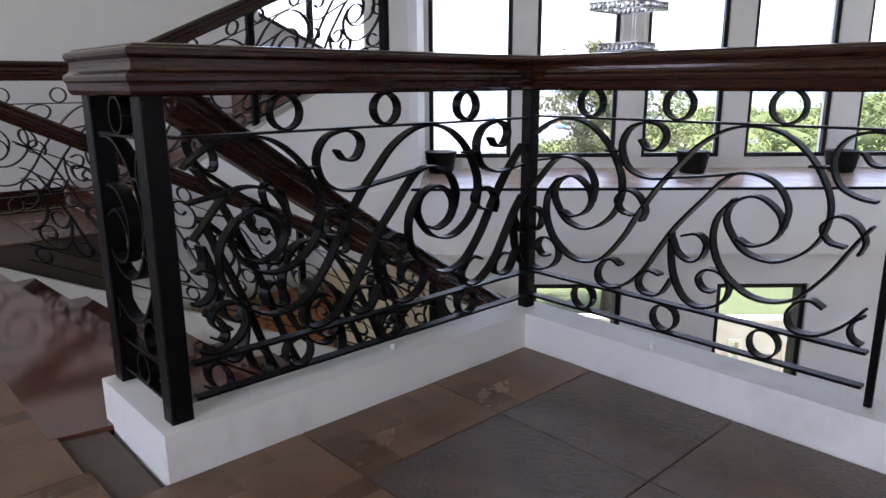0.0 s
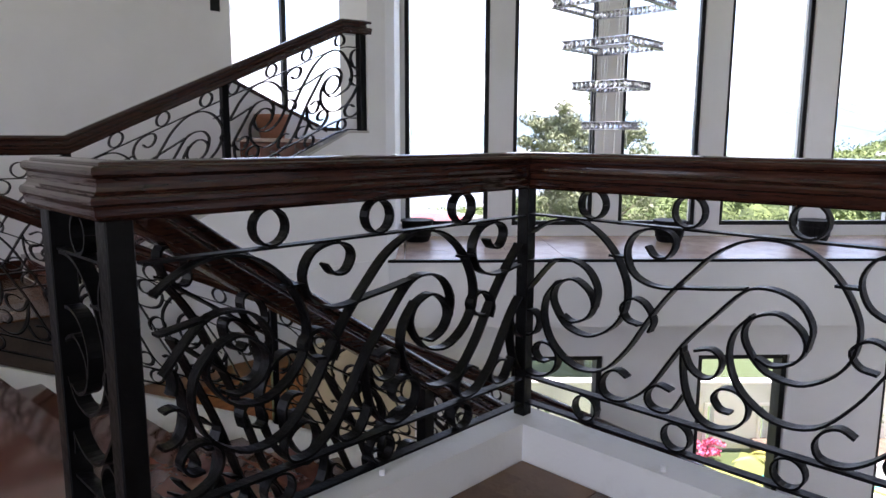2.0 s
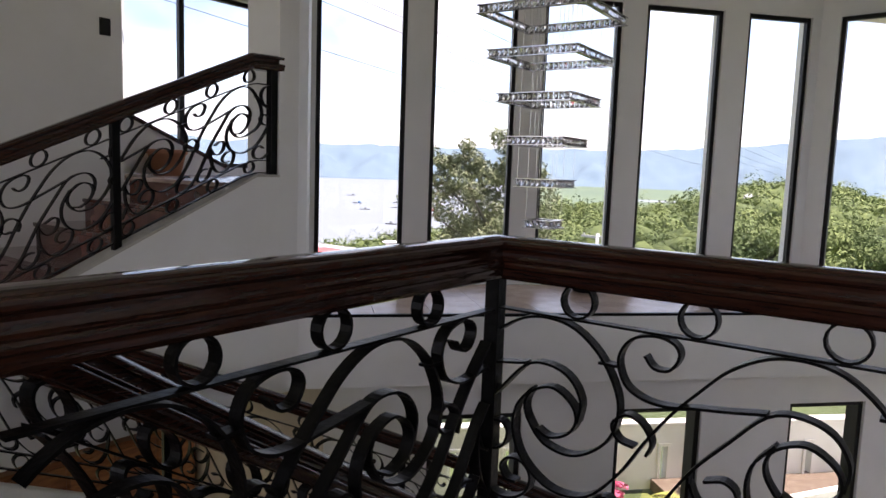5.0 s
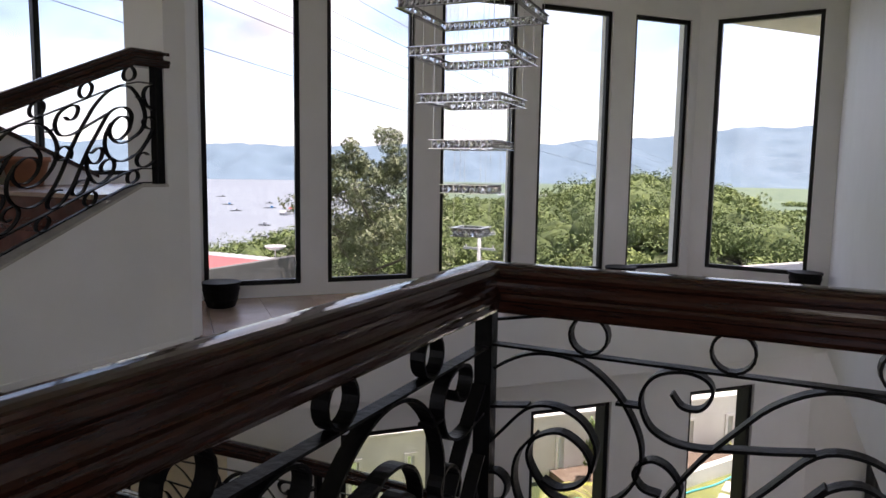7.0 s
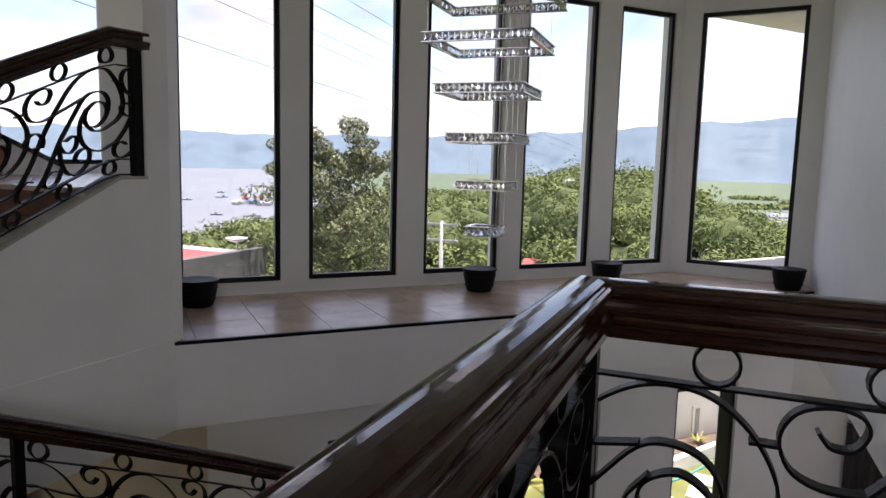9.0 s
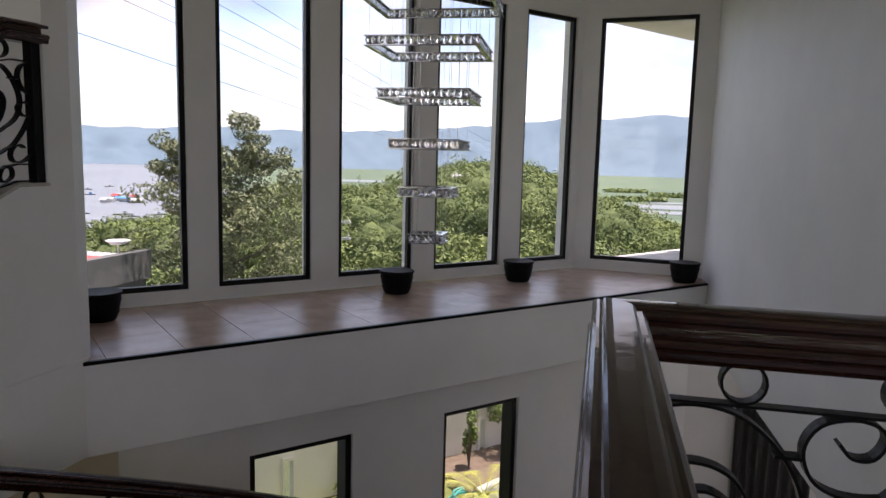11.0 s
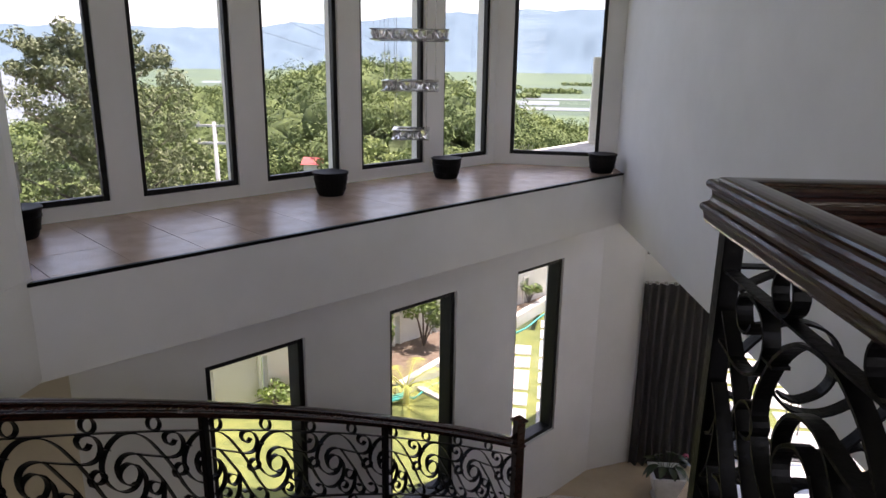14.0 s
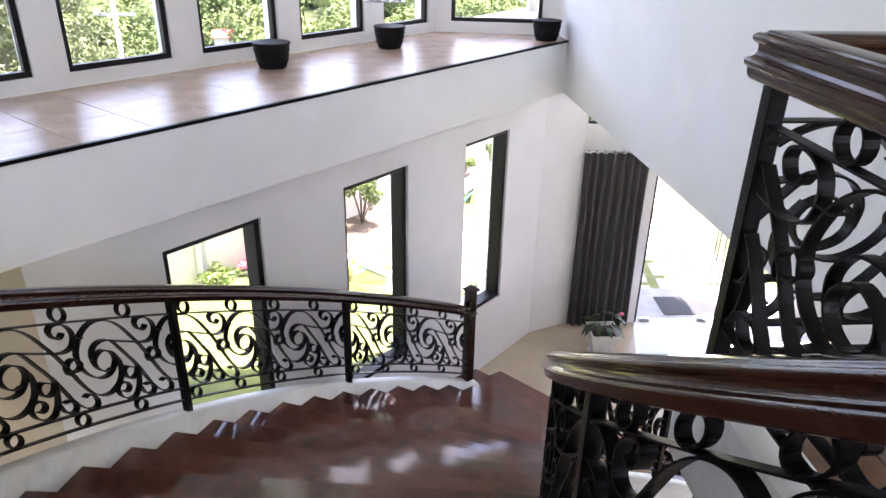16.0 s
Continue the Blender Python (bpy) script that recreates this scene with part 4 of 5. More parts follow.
def land(x, y):
    d = math.hypot(x, y + 1.5)
    yaw = math.degrees(math.atan2(-x, y + 1.5)) - TURN
    rel_n = (x - BAY.x) * N.x + (y - BAY.y) * N.y
    if y < 3 or d < 14 or rel_n < 5.3:
        near = YARD if rel_n < 5.3 or y < 3 else YARD - 0.25 * (rel_n - 5.3)
        if d < 22 or y < 3:
            return max(near, YARD - 2.5)
    far = yaw + TURN
    crest = 1.2 + 130 * math.tan(radians(float(np.interp(far, CREST[0], CREST[1])))) - 3.2
    z = -5.2 + (crest + 5.2) * (min(d, 130) - 14) / 116
    z += 1.6 * noise.noise((x * 0.035, y * 0.035, 0)) * min(1.0, (d - 14) / 30)
    if d > 130:
        z -= (d - 130) * 0.22
    floor_ = -56.0 if yaw < 30 + 4 * noise.noise((d * 0.004, 3, 1)) else -62.0
    return max(z, floor_)


bm = bmesh.new()
radii = [0.0] + [2.0 * 1.12 ** k for k in range(69)]
radii = [r for r in radii if r < 4850] + [4850.0]
yaws = [-180 + 3 * k for k in range(40)] + [-60 + 1.0 * k for k in range(131)] + [72 + 3 * k for k in range(36)]
prev_ring = None
for r in radii:
    ring_v = []
    for a in yaws:
        x, y = polar(a, r)
        ring_v.append(bm.verts.new((x, y, land(x, y))))
    if prev_ring:
        for i in range(len(yaws)):
            j = (i + 1) % len(yaws)
            bm.faces.new((prev_ring[i], prev_ring[j], ring_v[j], ring_v[i]))
    prev_ring = ring_v
bmesh.ops.remove_doubles(bm, verts=bm.verts[:], dist=0.001)
ground = structure("ground", bm, LAWN, "lawn, wooded slope and green farm plain", True)
ground.data.materials.append(HILL)
ground.data.materials.append(PLAIN)
for f in ground.data.polygons:
    c = f.center
    d = math.hypot(c.x, c.y)
    rel_n = (c.x - BAY.x) * N.x + (c.y - BAY.y) * N.y
    f.material_index = 0 if rel_n < 5.2 or d < 9 else (2 if c.z < -54 else 1)

bm = bmesh.new()
vs = [bm.verts.new((*polar(a, r), -57.5)) for a, r in ((26, 260), (26, 4880), (50, 4880), (75, 4880), (75, 260))]
bm.faces.new(vs)
structure("water", bm, WATER, "pale grey lake far below the hill")
for a0, a1, d0, d1 in ((-3.0, -7.6, 960, 1060), (-4.6, -10.6, 1100, 1150), (-3.6, -10.1, 860, 920), (16.5, 20.5, 1700, 1850)):
    bm = bmesh.new()
    bm.faces.new([bm.verts.new((*polar(a, d), -55.4)) for a, d in ((a0, d0), (a1, d0), (a1, d1), (a0, d1))])
    structure("water_pond", bm, WATER, "flooded fish pond on the plain")

# mountains
bm = bmesh.new()
prev_ring = None
for k in range(12):
    q = k / 11
    ring_v = []
    for i in range(241):
        yaw = -50 + 0.5 * i
        ridge = float(np.interp(yaw + TURN, (-12, -3, 6, 15, 21, 38), (335, 322, 285, 215, 184, 158))) + 26 * noise.noise((yaw * 0.33, 5.0, 0)) + 13 * noise.noise((yaw * 1.1, 1.0, 0))
        d = 3700 + 1050 * q
        x, y = polar(yaw, d)
        z = -57 + (ridge + 57) * q ** 1.25 + 75 * math.sin(math.pi * q) * noise.noise((yaw * 0.5, q * 2.5, 3)) + 30 * math.sin(math.pi * q) * noise.noise((yaw * 1.6, q * 5, 7))
        ring_v.append(bm.verts.new((x, y, z)))
    if prev_ring:
        for i in range(240):
            bm.faces.new((prev_ring[i], prev_ring[i + 1], ring_v[i + 1], ring_v[i]))
    prev_ring = ring_v
# haze comes from the mountain colour only
structure("backdrop", bm, MOUNTAIN, "mountain range on the horizon, coloured blue for haze", True)


def leaf_cloud(name, blobs, leaves, size, seed, mat, flat=0.45):
    """One mesh of many small leaf blades spread through blobs (x, y, z, rx, rz)."""
    g = np.random.default_rng(seed)
    b = np.asarray(blobs, float)
    c = np.repeat(b, leaves, axis=0)
    n = len(c)
    d = g.normal(size=(n, 3))
    d /= np.linalg.norm(d, axis=1)[:, None]
    r = g.uniform(0.45, 1.0, n) ** 0.4
    r *= 1 + 0.18 * np.sin(5 * d[:, 0] + c[:, 0]) * np.cos(4 * d[:, 2] + c[:, 1])
    p = c[:, :3] + d * r[:, None] * np.stack([c[:, 3], c[:, 3], c[:, 4]], 1)
    face = d + np.array((0, 0, 0.25)) + flat * g.normal(size=(n, 3))
    face /= np.linalg.norm(face, axis=1)[:, None]
    a = np.cross(face, g.normal(size=(n, 3)))
    a /= np.linalg.norm(a, axis=1)[:, None] + 1e-9
    q = np.cross(face, a)
    s = size * g.uniform(0.6, 1.3, n)[:, None]
    v = np.stack([p - a * s, p - q * s * 0.45, p + a * s, p + q * s * 0.45], 1).reshape(-1, 3)
    me = bpy.data.meshes.new(name)
    me.vertices.add(len(v))
    me.vertices.foreach_set("co", v.ravel())
    me.loops.add(4 * n)
    me.loops.foreach_set("vertex_index", np.arange(4 * n))
    me.polygons.add(n)
    me.polygons.foreach_set("loop_start", np.arange(0, 4 * n, 4))
    me.update()
    me.materials.append(mat)
    return new(name, me)


def crown_mass(name, blobs, seed, mat):
    """One mesh of many lumpy rounded crowns (x, y, z, rx, rz)."""
    t = bmesh.new()
    bmesh.ops.create_icosphere(t, subdivisions=2, radius=1.0)
    v0 = np.array([v.co[:] for v in t.verts])
    f0 = np.array([[v.index for v in f.verts] for f in t.faces])
    t.free()
    b = np.asarray(blobs, float)
    rnd = np.random.default_rng(seed)
    lump = 1 + 0.16 * rnd.normal(size=(len(b), len(v0), 1))
    v = (b[:, None, :3] + v0[None] * lump * b[:, None, (3, 3, 4)]).reshape(-1, 3)
    f = (f0[None] + (np.arange(len(b)) * len(v0))[:, None, None]).reshape(-1, 3)
    me = bpy.data.meshes.new(name)
    me.vertices.add(len(v))
    me.vertices.foreach_set("co", v.ravel())
    me.loops.add(3 * len(f))
    me.loops.foreach_set("vertex_index", f.ravel())
    me.polygons.add(len(f))
    me.polygons.foreach_set("loop_start", np.arange(0, 3 * len(f), 3))
    me.update()
    me.materials.append(mat)
    me.shade_smooth()
    return new(name, me)


# woods on the slope
g = np.random.default_rng(11)
near_blobs, far_blobs, cores = [], [], []
for k in range(2300):
    yaw = g.uniform(-24, 52)
    d = 21 + 118 * g.uniform(0, 1) ** 0.75
    x, y = polar(yaw, d)
    z = land(x, y)
    if d < 27 and 14 < yaw < 34:
        continue
    r = g.uniform(1.0, 2.5) * (0.62 if d < 40 else 1.0)
    h = r * g.uniform(0.7, 1.2)
    tall = d > 95 and g.uniform() < 0.12
    out = near_blobs if d < 60 else far_blobs
    out.append((x, y, z + h * 0.95 + (1.2 if tall else 0), r * 0.8, h * (1.1 if tall else 0.7)))
    # filler cores behind the leaves, coloured dark as the shade between crowns
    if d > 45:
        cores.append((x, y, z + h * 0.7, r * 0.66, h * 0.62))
    for m in range(3):
        o = g.normal(size=2) * r * 0.55
        out.append((x + o[0], y + o[1], z + h * g.uniform(0.55, 1.4), r * g.uniform(0.35, 0.62), h * g.uniform(0.28, 0.45)))
tagged(leaf_cloud("woods", near_blobs, 150, 0.12, 5, LEAF_WOODS, 0.35), "dense green trees and scrub on the slope", "woods", "", "stuff")
tagged(leaf_cloud("far_woods", far_blobs, 84, 0.225, 6, LEAF_WOODS, 0.5), "dense green woodland on the far hill", "woods", "", "stuff")
tagged(crown_mass("far_crowns", cores, 8, LEAF_CORE), "dark cores inside the hillside crowns, shade painted in their colour", "woods", "", "stuff")
hedges = []
for a0, a1, d, n in ((-1.5, -4.5, 1500, 24), (-5, -9, 1350, 30), (-2, -6, 1150, 22), (16, 4, 1700, 50), (24, 10, 1300, 30), (-8, -12, 1800, 20)):
    for i in range(n):
        x, y = polar(a0 + (a1 - a0) * i / n + g.normal() * 0.1, d + g.normal() * 15)
        hedges.append((x, y, -53, 9 + 4 * g.uniform(), 5))
tagged(leaf_cloud("tree_lines", hedges, 24, 4.0, 7, LEAF_WOODS), "dark tree lines across the farm plain", "trees", "", "stuff")

# the big tree by the bay
tree = thing("broadleaf_tree", (*turned_out(-8.8, 14.4), -6.08), "tall grey-green broadleaf tree outside the window bay", "tree")
part("trunk", tube([(0, 0, 0), (0.05, 0.05, 2.2), (-0.05, 0.0, 4.2), (0.1, 0.1, 6.2)], [0.17, 0.13, 0.10, 0.05], 10), BARK, tree, smooth=True)
tips = []
rt_ = random.Random(21)
for k in range(26):
    a = k * 2.4
    z0 = 1.7 + 0.18 * k
    z0 = min(z0, 6.1)
    ln = (2.55 - 0.05 * k) * rt_.uniform(0.75, 1.1)
    end = (ln * math.cos(a), ln * math.sin(a), z0 + 0.75 + 0.35 * rt_.random())
    mid = (ln * 0.5 * math.cos(a + 0.15), ln * 0.5 * math.sin(a + 0.15), z0 + 0.28)
    part("limb", tube([(0, 0, z0), mid, end], [0.045, 0.03, 0.012], 6), BARK, tree, smooth=True)
    tips += [end, mid]
blobs = []
for tx, ty, tz in tips:
    for m in range(3):
        blobs.append((tx + rt_.gauss(0, 0.28), ty + rt_.gauss(0, 0.28), tz + rt_.gauss(0.1, 0.25), rt_.uniform(0.28, 0.52), rt_.uniform(0.2, 0.38)))
for tx, ty, tz in ((-0.55, -0.25, 7.75), (-0.6, -0.3, 7.3), (0.45, 0.35, 8.05), (0.5, 0.3, 7.6), (0.2, 0.2, 7.2), (0.9, 0.6, 7.3), (-1.05, -0.6, 7.5), (-1.0, -0.6, 6.9), (0, 0, 6.8), (-0.2, 0, 7.3)):
    for m in range(5):
        blobs.append((tx + rt_.gauss(0, 0.2), ty + rt_.gauss(0, 0.2), tz + rt_.gauss(0, 0.2), rt_.uniform(0.2, 0.36), rt_.uniform(0.14, 0.26)))
crown = leaf_cloud("crown", blobs, 230, 0.05, 9, LEAF_TREE, 0.55)
crown.parent = tree

# garden wall, planter and shrubs
gw = thing("garden_wall", (*bay(4.2, 5.33), YARD), "white rendered garden wall with narrow framed slots", "wall")
gw.rotation_euler = (0, 0, math.atan2(U.y, U.x) - radians(2))
SLOTS = [0.09 + 0.93 * k for k in range(-7, 11)]
wall_part = part("wall", wall_bm(18.0, 0.16, 0.0, 1.15, [(8 + q, 8.12 + q, 0.10, 0.78) for q in SLOTS]), WALL_OUT, gw)
wall_part.location = (-8.0, 0, 0)
part("coping", box((-8.05, -0.03, 1.15), (10.05, 0.19, 1.21), bevel=0.01), WALL_OUT, gw)
for q in SLOTS:
    bm = bmesh.new()
    for lo, hi in (((q - 0.05, -0.03, 0.05), (q, 0.0, 0.83)), ((q + 0.12, -0.03, 0.05), (q + 0.17, 0.0, 0.83)), ((q, -0.03, 0.05), (q + 0.12, 0.0, 0.10)), ((q, -0.03, 0.78), (q + 0.12, 0.0, 0.83))):
        add_box(bm, lo, hi)
    part("slot_frame", bm, WALL_OUT, gw)
bed = thing("planting_bed", (0, 0, YARD), "raised planting bed of bare soil with a white concrete edge", "planter")
part("edge", prism([bay(6.0, 3.77), bay(12.4, 5.0), bay(12.4, 5.14), bay(6.0, 3.91)], 0, 0.26), WALL_OUT, bed)
part("soil", prism([bay(6.0, 3.91), bay(12.4, 5.14), bay(12.4, 5.28), bay(6.0, 5.28)], 0, 0.19), SOIL_DRY, bed)
tagged(part("lawn_edging", prism([bay(6.40, 2.6), bay(6.52, 2.6), bay(6.52, 3.84), bay(6.40, 3.84)], YARD - 0.03, YARD + 0.05), CONCRETE), "white concrete edging strip in the lawn", "edging")


def shrub(name, x, y, z, r, h, n, size, seed, label, mat=None):
    s = thing(name, (x, y, z), label, "shrub")
    q = random.Random(seed)
    bl = []
    for k in range(7):
        a = k * 2.4
        e = (r * 0.55 * math.cos(a), r * 0.55 * math.sin(a), h * (0.45 + 0.5 * q.random()))
        part("stem", tube([(0, 0, 0), (e[0] * 0.4, e[1] * 0.4, e[2] * 0.5), e], [0.018, 0.012, 0.005], 5), BARK, s)
        bl += [(e[0] + q.gauss(0, r * 0.15), e[1] + q.gauss(0, r * 0.15), e[2] + q.gauss(0, h * 0.06), r * 0.30, h * 0.15) for m in range(3)]
    c = leaf_cloud("crown", bl, n, size, seed, mat or LEAF_SHRUB)
    c.parent = s
    return s


shrub("garden_shrub", *bay(7.5, 4.85), YARD + 0.18, 0.5, 1.05, 90, 0.042, 3, "tall leafy yellow-green garden shrub in the planting bed")
shrub("garden_shrub", *bay(10.9, 5.02), YARD + 0.18, 0.32, 0.6, 40, 0.04, 4, "small rounded shrub in the planting bed")
shrub("garden_shrub", *bay(12.0, 5.1), YARD + 0.18, 0.3, 0.7, 30, 0.045, 14, "small rounded shrub in the planting bed")
shrub("garden_shrub", *bay(4.35, 5.0), YARD, 0.34, 0.30, 30, 0.035, 15, "low flowering shrub at the foot of the garden wall")
shrub("garden_shrub", *bay(5.1, 4.95), YARD, 0.3, 0.28, 30, 0.035, 16, "low flowering shrub at the foot of the garden wall", FLOWER)
shrub("garden_shrub", *bay(6.5, 4.75), YARD + 0.18, 0.14, 0.95, 34, 0.04, 17, "slim upright shrub against the garden wall")
rosette = thing("spiky_plant", (*bay(9.75, 4.85), YARD + 0.18), "small yellow-orange spiky plant in the planting bed", "plant")
for k in range(14):
    part("leaf", leaf_bm((0, 0, 0.02), k * 2.4, 0.22, 0.018, 0.10 + 0.012 * k, 0.05), LEAF_YELLOW, rosette)
palm = thing("young_palm", (*bay(5.95, 3.6), YARD), "young yellow-green palm growing from the lawn", "palm")
part("stem", tube([(0, 0, -0.02), (0.01, 0, 0.18), (0, 0.01, 0.32)], [0.06, 0.05, 0.03], 10), BARK, palm)
for k in range(9):
    a = k * 0.7
    rib = [(0.95 * q * math.cos(a), 0.95 * q * math.sin(a), 0.28 + (0.75 + 0.1 * (k % 3)) * q - 0.85 * q * q) for q in (0, 0.2, 0.4, 0.6, 0.8, 1.0)]
    frond = part("frond", tube(rib, [0.012, 0.01, 0.008, 0.006, 0.004, 0.002], 5), LEAF_YELLOW, palm)
    blades = bmesh.new()
    for i in range(26):
        q = 0.18 + 0.8 * i / 25
        c = Vector((0.95 * q * math.cos(a), 0.95 * q * math.sin(a), 0.28 + (0.75 + 0.1 * (k % 3)) * q - 0.85 * q * q))
        fw, ac = Vector((math.cos(a), math.sin(a), 0)), Vector((-math.sin(a), math.cos(a), 0))
        for sd in (-1, 1):
            tip = c + (ac * sd * 0.8 + fw * 0.5) * (0.24 * math.sin(math.pi * min(1, q * 0.85 + 0.1))) + Vector((0, 0, -0.05))
            blades.faces.new([blades.verts.new(p) for p in (c - fw * 0.010, c + fw * 0.010, tip)])
    part("blades", blades, LEAF_YELLOW, frond)
hx, hy = bay(5.9, 3.95)
coil = [(hx + (0.26 + 0.05 * math.sin(k * 0.37)) * math.cos(k * 0.45), hy + (0.24 + 0.05 * math.sin(k * 0.53)) * math.sin(k * 0.45), YARD + 0.03 + 0.0016 * k) for k in range(80)]
coil += [(*bay(6.15 + 0.25 * k, 3.62 + 0.05 * k + 0.03 * math.sin(k * 1.1)), YARD + 0.02) for k in range(22)]
tagged(part("garden_hose", tube(coil, 0.016, 6), TEAL), "teal garden hose coiled on the lawn beside the bed", "hose")
stones = thing("stepping_stone_path", (0.2, 10.0, YARD), "pale concrete stepping stones set in the lawn", "path")
stones.rotation_euler = (0, 0, radians(-4.3))
rs_ = random.Random(17)
for j in range(8):
    y0 = -2.35 + 0.1 * (j % 2)
    i = 0
    while y0 < 4.2:
        deep = 0.78 if (i + 2 * j) % 4 == 1 else 0.42 + 0.05 * rs_.random()
        x0 = -1.35 + 0.76 * j
        p = Vector((0.2, 10.0)) + Vector((x0 + 0.3, y0 + deep))
        along, out_ = (p - BAY).dot(U), (p - BAY).dot(N)
        if out_ < 3.7 + 0.192 * (along - 6.0) - 0.05 and along > 6.6:
            part("stone", box((x0, y0, -0.04), (x0 + 0.60, y0 + deep, 0.022), bevel=0.012), CONCRETE, stones)
        y0 += deep + 0.13
        i += 1
structure("pavement", prism([(1.0, 7.36), (6.0, 7.36), (6.0, 8.35), (1.0, 8.35)], YARD - 0.1, YARD + 0.05), PAVING, "grey paving outside the glass door")
tagged(part("door_mat", box((3.05, 7.5, YARD + 0.05), (3.95, 8.05, YARD + 0.065), bevel=0.004), MAT), "dark grey door mat on the paving", "mat")
# canopy roof outside the last tall window
canopy = thing("canopy_roof", (1.2, 7.9, -0.10), "flat white concrete canopy over the entrance", "canopy")
part("slab", prism([(-1.55, -0.58), (3.0, -0.58), (3.0, 3.2), (-0.1, 1.6), (-1.50, -0.33)], 0, 0.17), CONCRETE, canopy)
part("upstand", box((-0.36, 0.93, 0.17), (-0.22, 1.07, 1.40), bevel=0.005), WALL_OUT, canopy)
structure("eave", prism([(-0.25, 7.34), (4.5, 7.34), (4.5, 9.7), (1.6, 9.7), (0.73, 8.62)], 2.95, 3.15), WALL_OUT, "white roof eave over the front wall")

# neighbouring roof
nb = thing("neighbour_house", (*turned_out(-12.5, 10.9), -6), "neighbouring house with a white sheet roof and red section", "house")
part("wall", box((-2.6, -2.2, 0), (2.2, 2.2, 4.75)), PARAPET, nb)
bm = bmesh.new()
for k in range(40):
    a = -2.7 + 0.12 * k
    add_box(bm, (a, -2.3, 4.8 + 0.02 * (k % 2)), (a + 0.12, 2.3, 4.83 + 0.02 * (k % 2)))
part("roof", bm, ROOF_SHEET, nb, "pale corrugated roof sheets")
part("red_section", box((-0.3, -0.4, 4.86), (1.75, 1.3, 4.92), bevel=0.01), RED_ROOF, nb, "red painted roof section")
part("parapet", box((2.05, -2.35, 4.3), (2.25, 2.35, 4.98), bevel=0.01), PARAPET, nb, "grey weathered parapet")
part("dish", turned([(0.01, 0), (0.16, 0.03), (0.28, 0.11), (0.27, 0.12), (0.01, 0.02)], 18, (1.7, 1.9, 5.1)), WHITE_PLASTIC, nb, "white satellite dish", True)
part("dish_arm", tube([(1.7, 1.9, 4.8), (1.7, 1.9, 5.12)], 0.02), STEEL, nb)

# poles and cables
tpole = thing("transformer_pole", (*turned_out(-9, 4.1), -5.85), "grey utility pole carrying a transformer can", "utility pole")
part("pole", tube([(0, 0, 0), (0, 0, 12.0)], [0.14, 0.10], 12), POLE, tpole, smooth=True)
part("transformer", turned([(0.01, 9.0), (0.20, 9.0), (0.21, 9.05), (0.21, 9.75), (0.23, 9.78), (0.20, 9.86), (0.05, 9.9)], 20, (0.05, -0.32, 0)), POLE, tpole, "grey transformer can", True)
part("bushing", turned([(0.02, 9.85), (0.05, 9.9), (0.03, 9.95), (0.05, 10.0), (0.03, 10.05), (0.04, 10.12), (0.01, 10.2)], 10, (0.05, -0.32, 0)), POLE, tpole)
part("crossarm", box((-0.05, -0.9, 9.6), (0.05, 0.9, 9.7)), POLE, tpole)
upole = thing("utility_pole", (*turned_out(-10.6, 26.5), -10.6), "slim pale utility pole with crossarms on the slope", "utility pole")
part("pole", tube([(0, 0, 0), (0, 0, 9.3)], [0.12, 0.08], 10), POLE, upole, smooth=True)
for z in (9.1, 8.4):
    part("crossarm", box((-0.75, -0.05, z), (0.75, 0.05, z + 0.09)), POLE, upole)
    for s in (-0.65, 0.0, 0.65):
        part("insulator", turned([(0.01, 0.09), (0.04, 0.10), (0.03, 0.2), (0.01, 0.22)], 8, (s, 0, z)), POLE, upole)
for k, (z0, z1, dx) in enumerate(((3.55, -0.9, 0.0), (4.35, -0.4, 0.35), (4.95, 0.2, -0.3), (5.15, 0.35, 0.5), (5.9, 0.8, 0.2))):
    pts = []
    for i in range(31):
        q = i / 30
        pts.append((*turned_out(-9.0 + dx + 0.7 * q, 4.1 + 80 * q), 0.15 + 1.1 * q + z0 + (z1 - z0) * q - 2.2 * q * (1 - q)))
    tagged(part("power_cable", tube(pts, 0.007, 5), CABLE), "thin black overhead power cable", "cable", "power cables")
far_house = thing("hillside_house", (*polar(10.2, 92), land(*polar(10.2, 92)) + 1.4), "small pale-roofed house among the hillside trees", "house")
far_house.scale = (0.6, 0.6, 0.8)
part("wall", box((-2, -1.5, -2), (2, 1.5, 1.2)), WALL_OUT, far_house)
part("roof", loft([[(-2.3, -1.8, 1.2), (2.3, -1.8, 1.2), (2.3, 1.8, 1.2), (-2.3, 1.8, 1.2)], [(-2.3, -0.1, 2.0), (2.3, -0.1, 2.0), (2.3, 0.1, 2.0), (-2.3, 0.1, 2.0)]]), ROOF_SHEET, far_house)
hh = thing("hillside_house", (*polar(12.65, 36), -4.2), "orange-red roofed house among the trees", "house")
hh.scale = (0.42, 0.42, 0.42)
part("wall", box((-1.6, -1.2, -2.4), (1.6, 1.2, 0.6)), WALL_OUT, hh)
part("roof", loft([[(-1.9, -1.5, 0.6), (1.9, -1.5, 0.6), (1.9, 1.5, 0.6), (-1.9, 1.5, 0.6)], [(-1.9, -0.1, 1.3), (1.9, -0.1, 1.3), (1.9, 0.1, 1.3), (-1.9, 0.1, 1.3)]]), RED_ROOF, hh)
rb_ = random.Random(31)
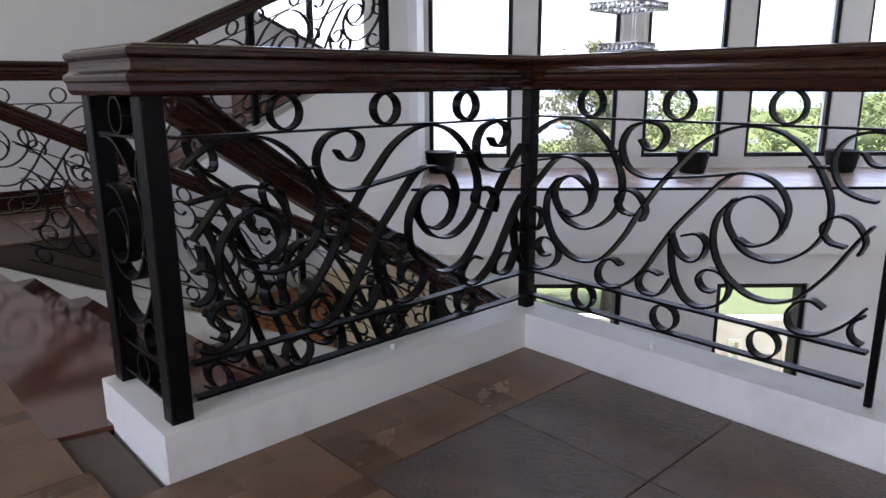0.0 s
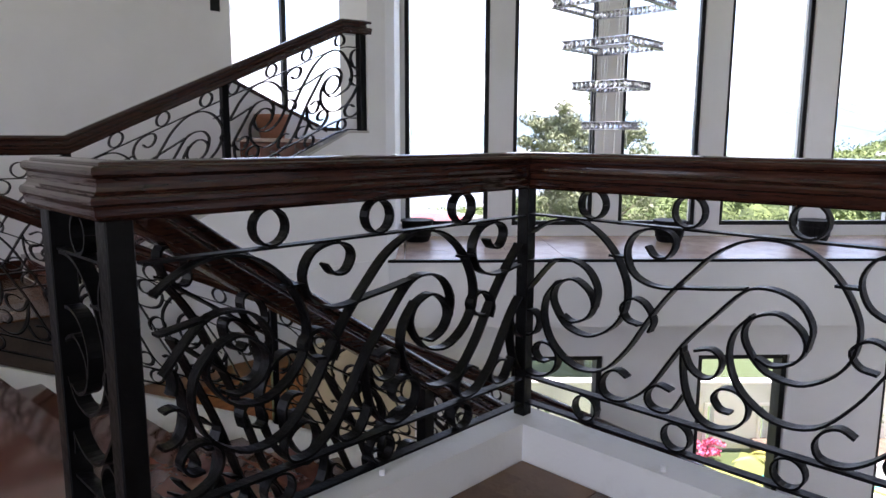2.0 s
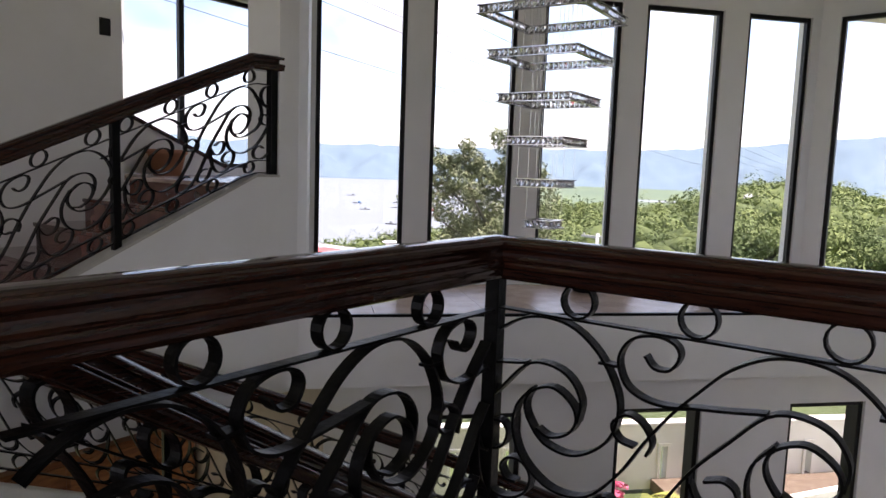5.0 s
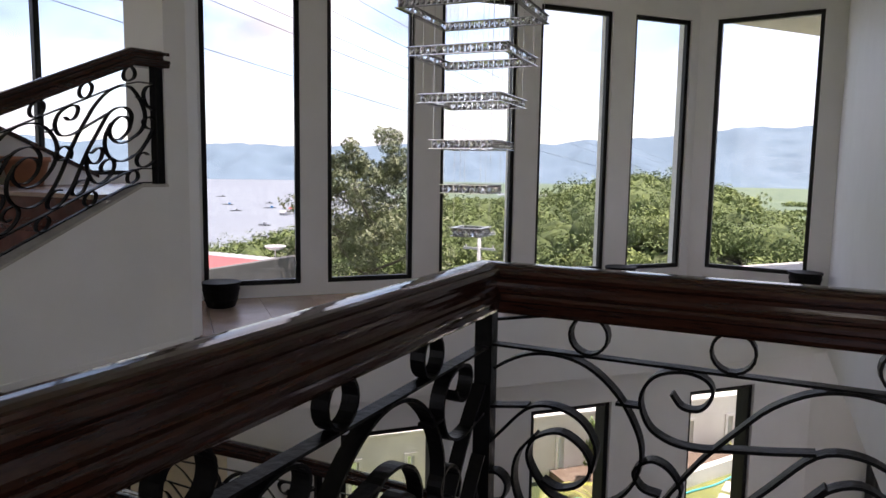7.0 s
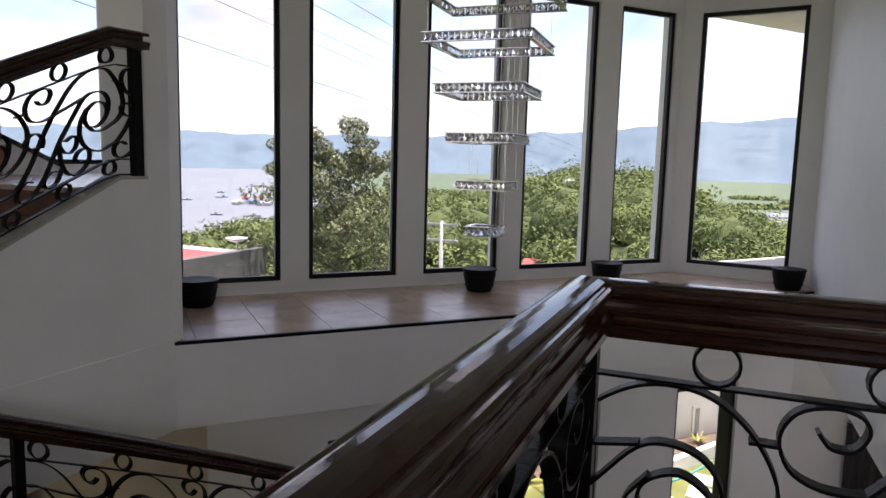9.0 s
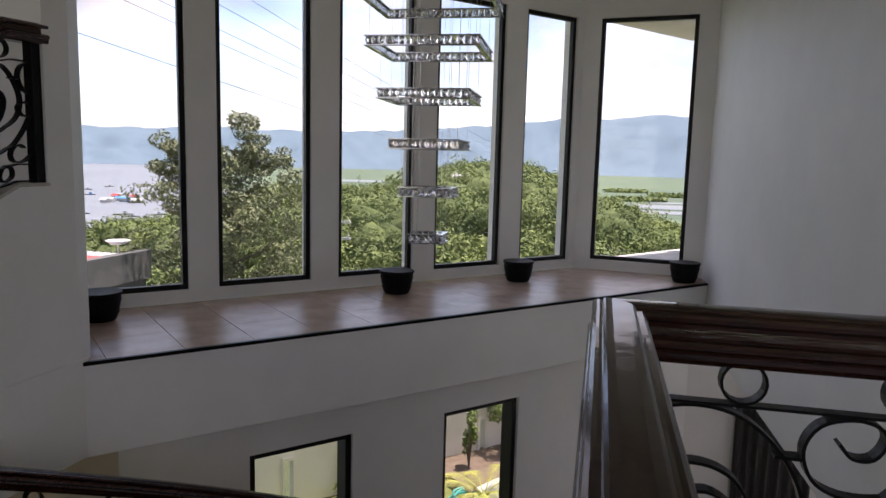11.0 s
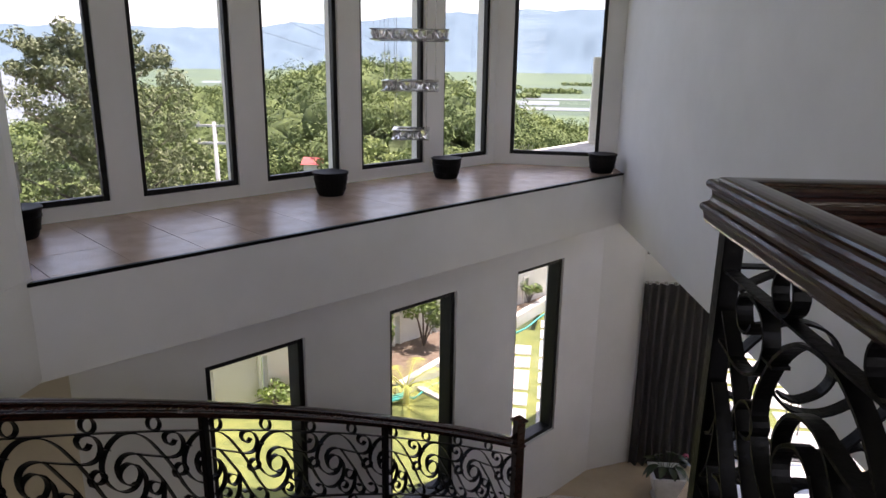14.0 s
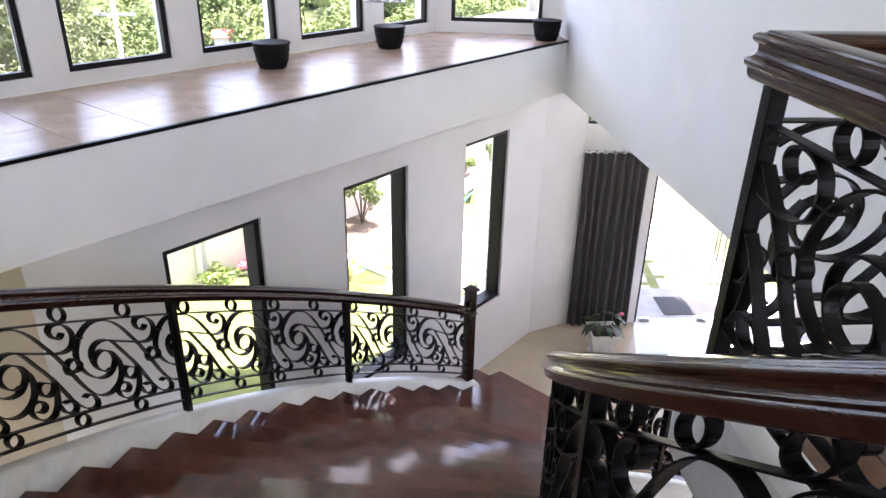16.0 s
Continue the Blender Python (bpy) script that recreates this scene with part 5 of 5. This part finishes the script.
for k in range(9):
    yaw, d = 35.6 + 0.28 * k + rb_.uniform(-0.1, 0.1), 930 + rb_.uniform(-60, 60)
    hh = thing("lakeside_house", (*polar(yaw, d), -57.5), "small house on stilts at the edge of the lake", "house", "lakeside houses")
    w_ = 9.0 if k == 4 else rb_.uniform(3.5, 6)
    part("wall", box((-w_, -3, 0), (w_, 3, 3.4)), WALL_OUT if k % 2 else POLE, hh)
    part("roof", loft([[(-w_ - 1, -4, 3.4), (w_ + 1, -4, 3.4), (w_ + 1, 4, 3.4), (-w_ - 1, 4, 3.4)], [(-w_ - 1, -0.2, 5.6), (w_ + 1, -0.2, 5.6), (w_ + 1, 0.2, 5.6), (-w_ - 1, 0.2, 5.6)]]), BLUE if k == 4 else (RED_ROOF if k % 4 == 2 else ROOF_SHEET), hh)
for k in range(16):
    yaw, d = rb_.uniform(33, 43), rb_.uniform(520, 1500)
    b_ = thing("fish_pen", (*polar(yaw, d), -57.4), "floating fish pen on the lake", "fish pen", "fish pens")
    part("deck", box((-6 - 6 * rb_.random(), -1.5, 0), (6, 1.5, 0.9), pose(0, 0, 0, 0, 0, rb_.uniform(0, 60))), CABLE, b_)
    part("hut", box((-1.5, -1.2, 0.9), (1.5, 1.2, 3.2)), BLUE if k % 5 == 0 else POLE, b_)

# ---- floor and ledge tiles, last ----
tile_cache = {}


def tile(parent, x, y, z, w_, d_, mat, m=None):
    key = (round(w_, 3), round(d_, 3), mat.name)
    if key not in tile_cache:
        bm_ = box((-w_ / 2, -d_ / 2, -0.012), (w_ / 2, d_ / 2, 0.0), bevel=0.0015)
        me = bpy.data.meshes.new("tile")
        bm_.to_mesh(me)
        bm_.free()
        me.materials.append(mat)
        tile_cache[key] = me
    ob = new("tile", tile_cache[key])
    ob.parent = parent
    ob.matrix_basis = (m or Matrix.Identity(4)) @ Matrix.Translation((x, y, z))
    return ob


floor_ob = bpy.data.objects["floor"]
T = 0.474
for i in range(-9, 8):
    for j in range(-6, 1):
        cx, cy = 0.35 + T * (i + 0.5), -0.515 + T * (j + 0.5)
        x0, x1, y0, y1 = cx - T / 2, cx + T / 2, cy - T / 2, cy + T / 2
        x1, y1 = min(x1, 3.0), min(y1, -0.076)
        if x0 < 0.062 < x1 and y1 > -1.345:
            x0 = 0.062
        if cx < 0.0 and y1 > -1.478:
            y1 = -1.478
        if x1 - x0 < 0.05 or y1 - y0 < 0.04 or (cx < 0 and y0 > -1.5):
            continue
        tile(floor_ob, (x0 + x1) / 2, (y0 + y1) / 2, 0.0, x1 - x0 - 0.003, y1 - y0 - 0.003, TILE_DARK if (i in (0, 1) and j in (0, -1)) else TILE, LANDING)
side_ob = bpy.data.objects["floor_side"]
for i in range(7):
    for j in range(2):
        tile(side_ob, -3.25 - T * i, -0.75 - T * j, 0.0, T - 0.003, T - 0.003, TILE)
ledge_ob = bpy.data.objects["ledge_slab"]
LT = 0.47
for i in range(14):
    for j in range(4):
        w_ = LT
        n0, n1 = max(0.03, 0.10 + LT * (j - 1)), min(0.10 + LT * j, BAY_N)
        u0, u1 = max(0.0, 0.145 + LT * (i - 1)), min(0.145 + LT * i, 6.04)
        if u1 - u0 < 0.05:
            continue
        tile(ledge_ob, (u0 + u1) / 2, (n0 + n1) / 2, 0.0, u1 - u0 - 0.003, n1 - n0 - 0.003, LEDGE_TILE, BAY_M)
structure("ledge_corner_tiles", prism([bay(6.04, 0.03), (east_x(6.5), 6.50), (east_x(6.92), 6.92), (-0.54, 7.08), bay(5.50, BAY_N - 0.01)], -0.012, -0.002), LEDGE_TILE, "brown tiles in the corner of the ledge")
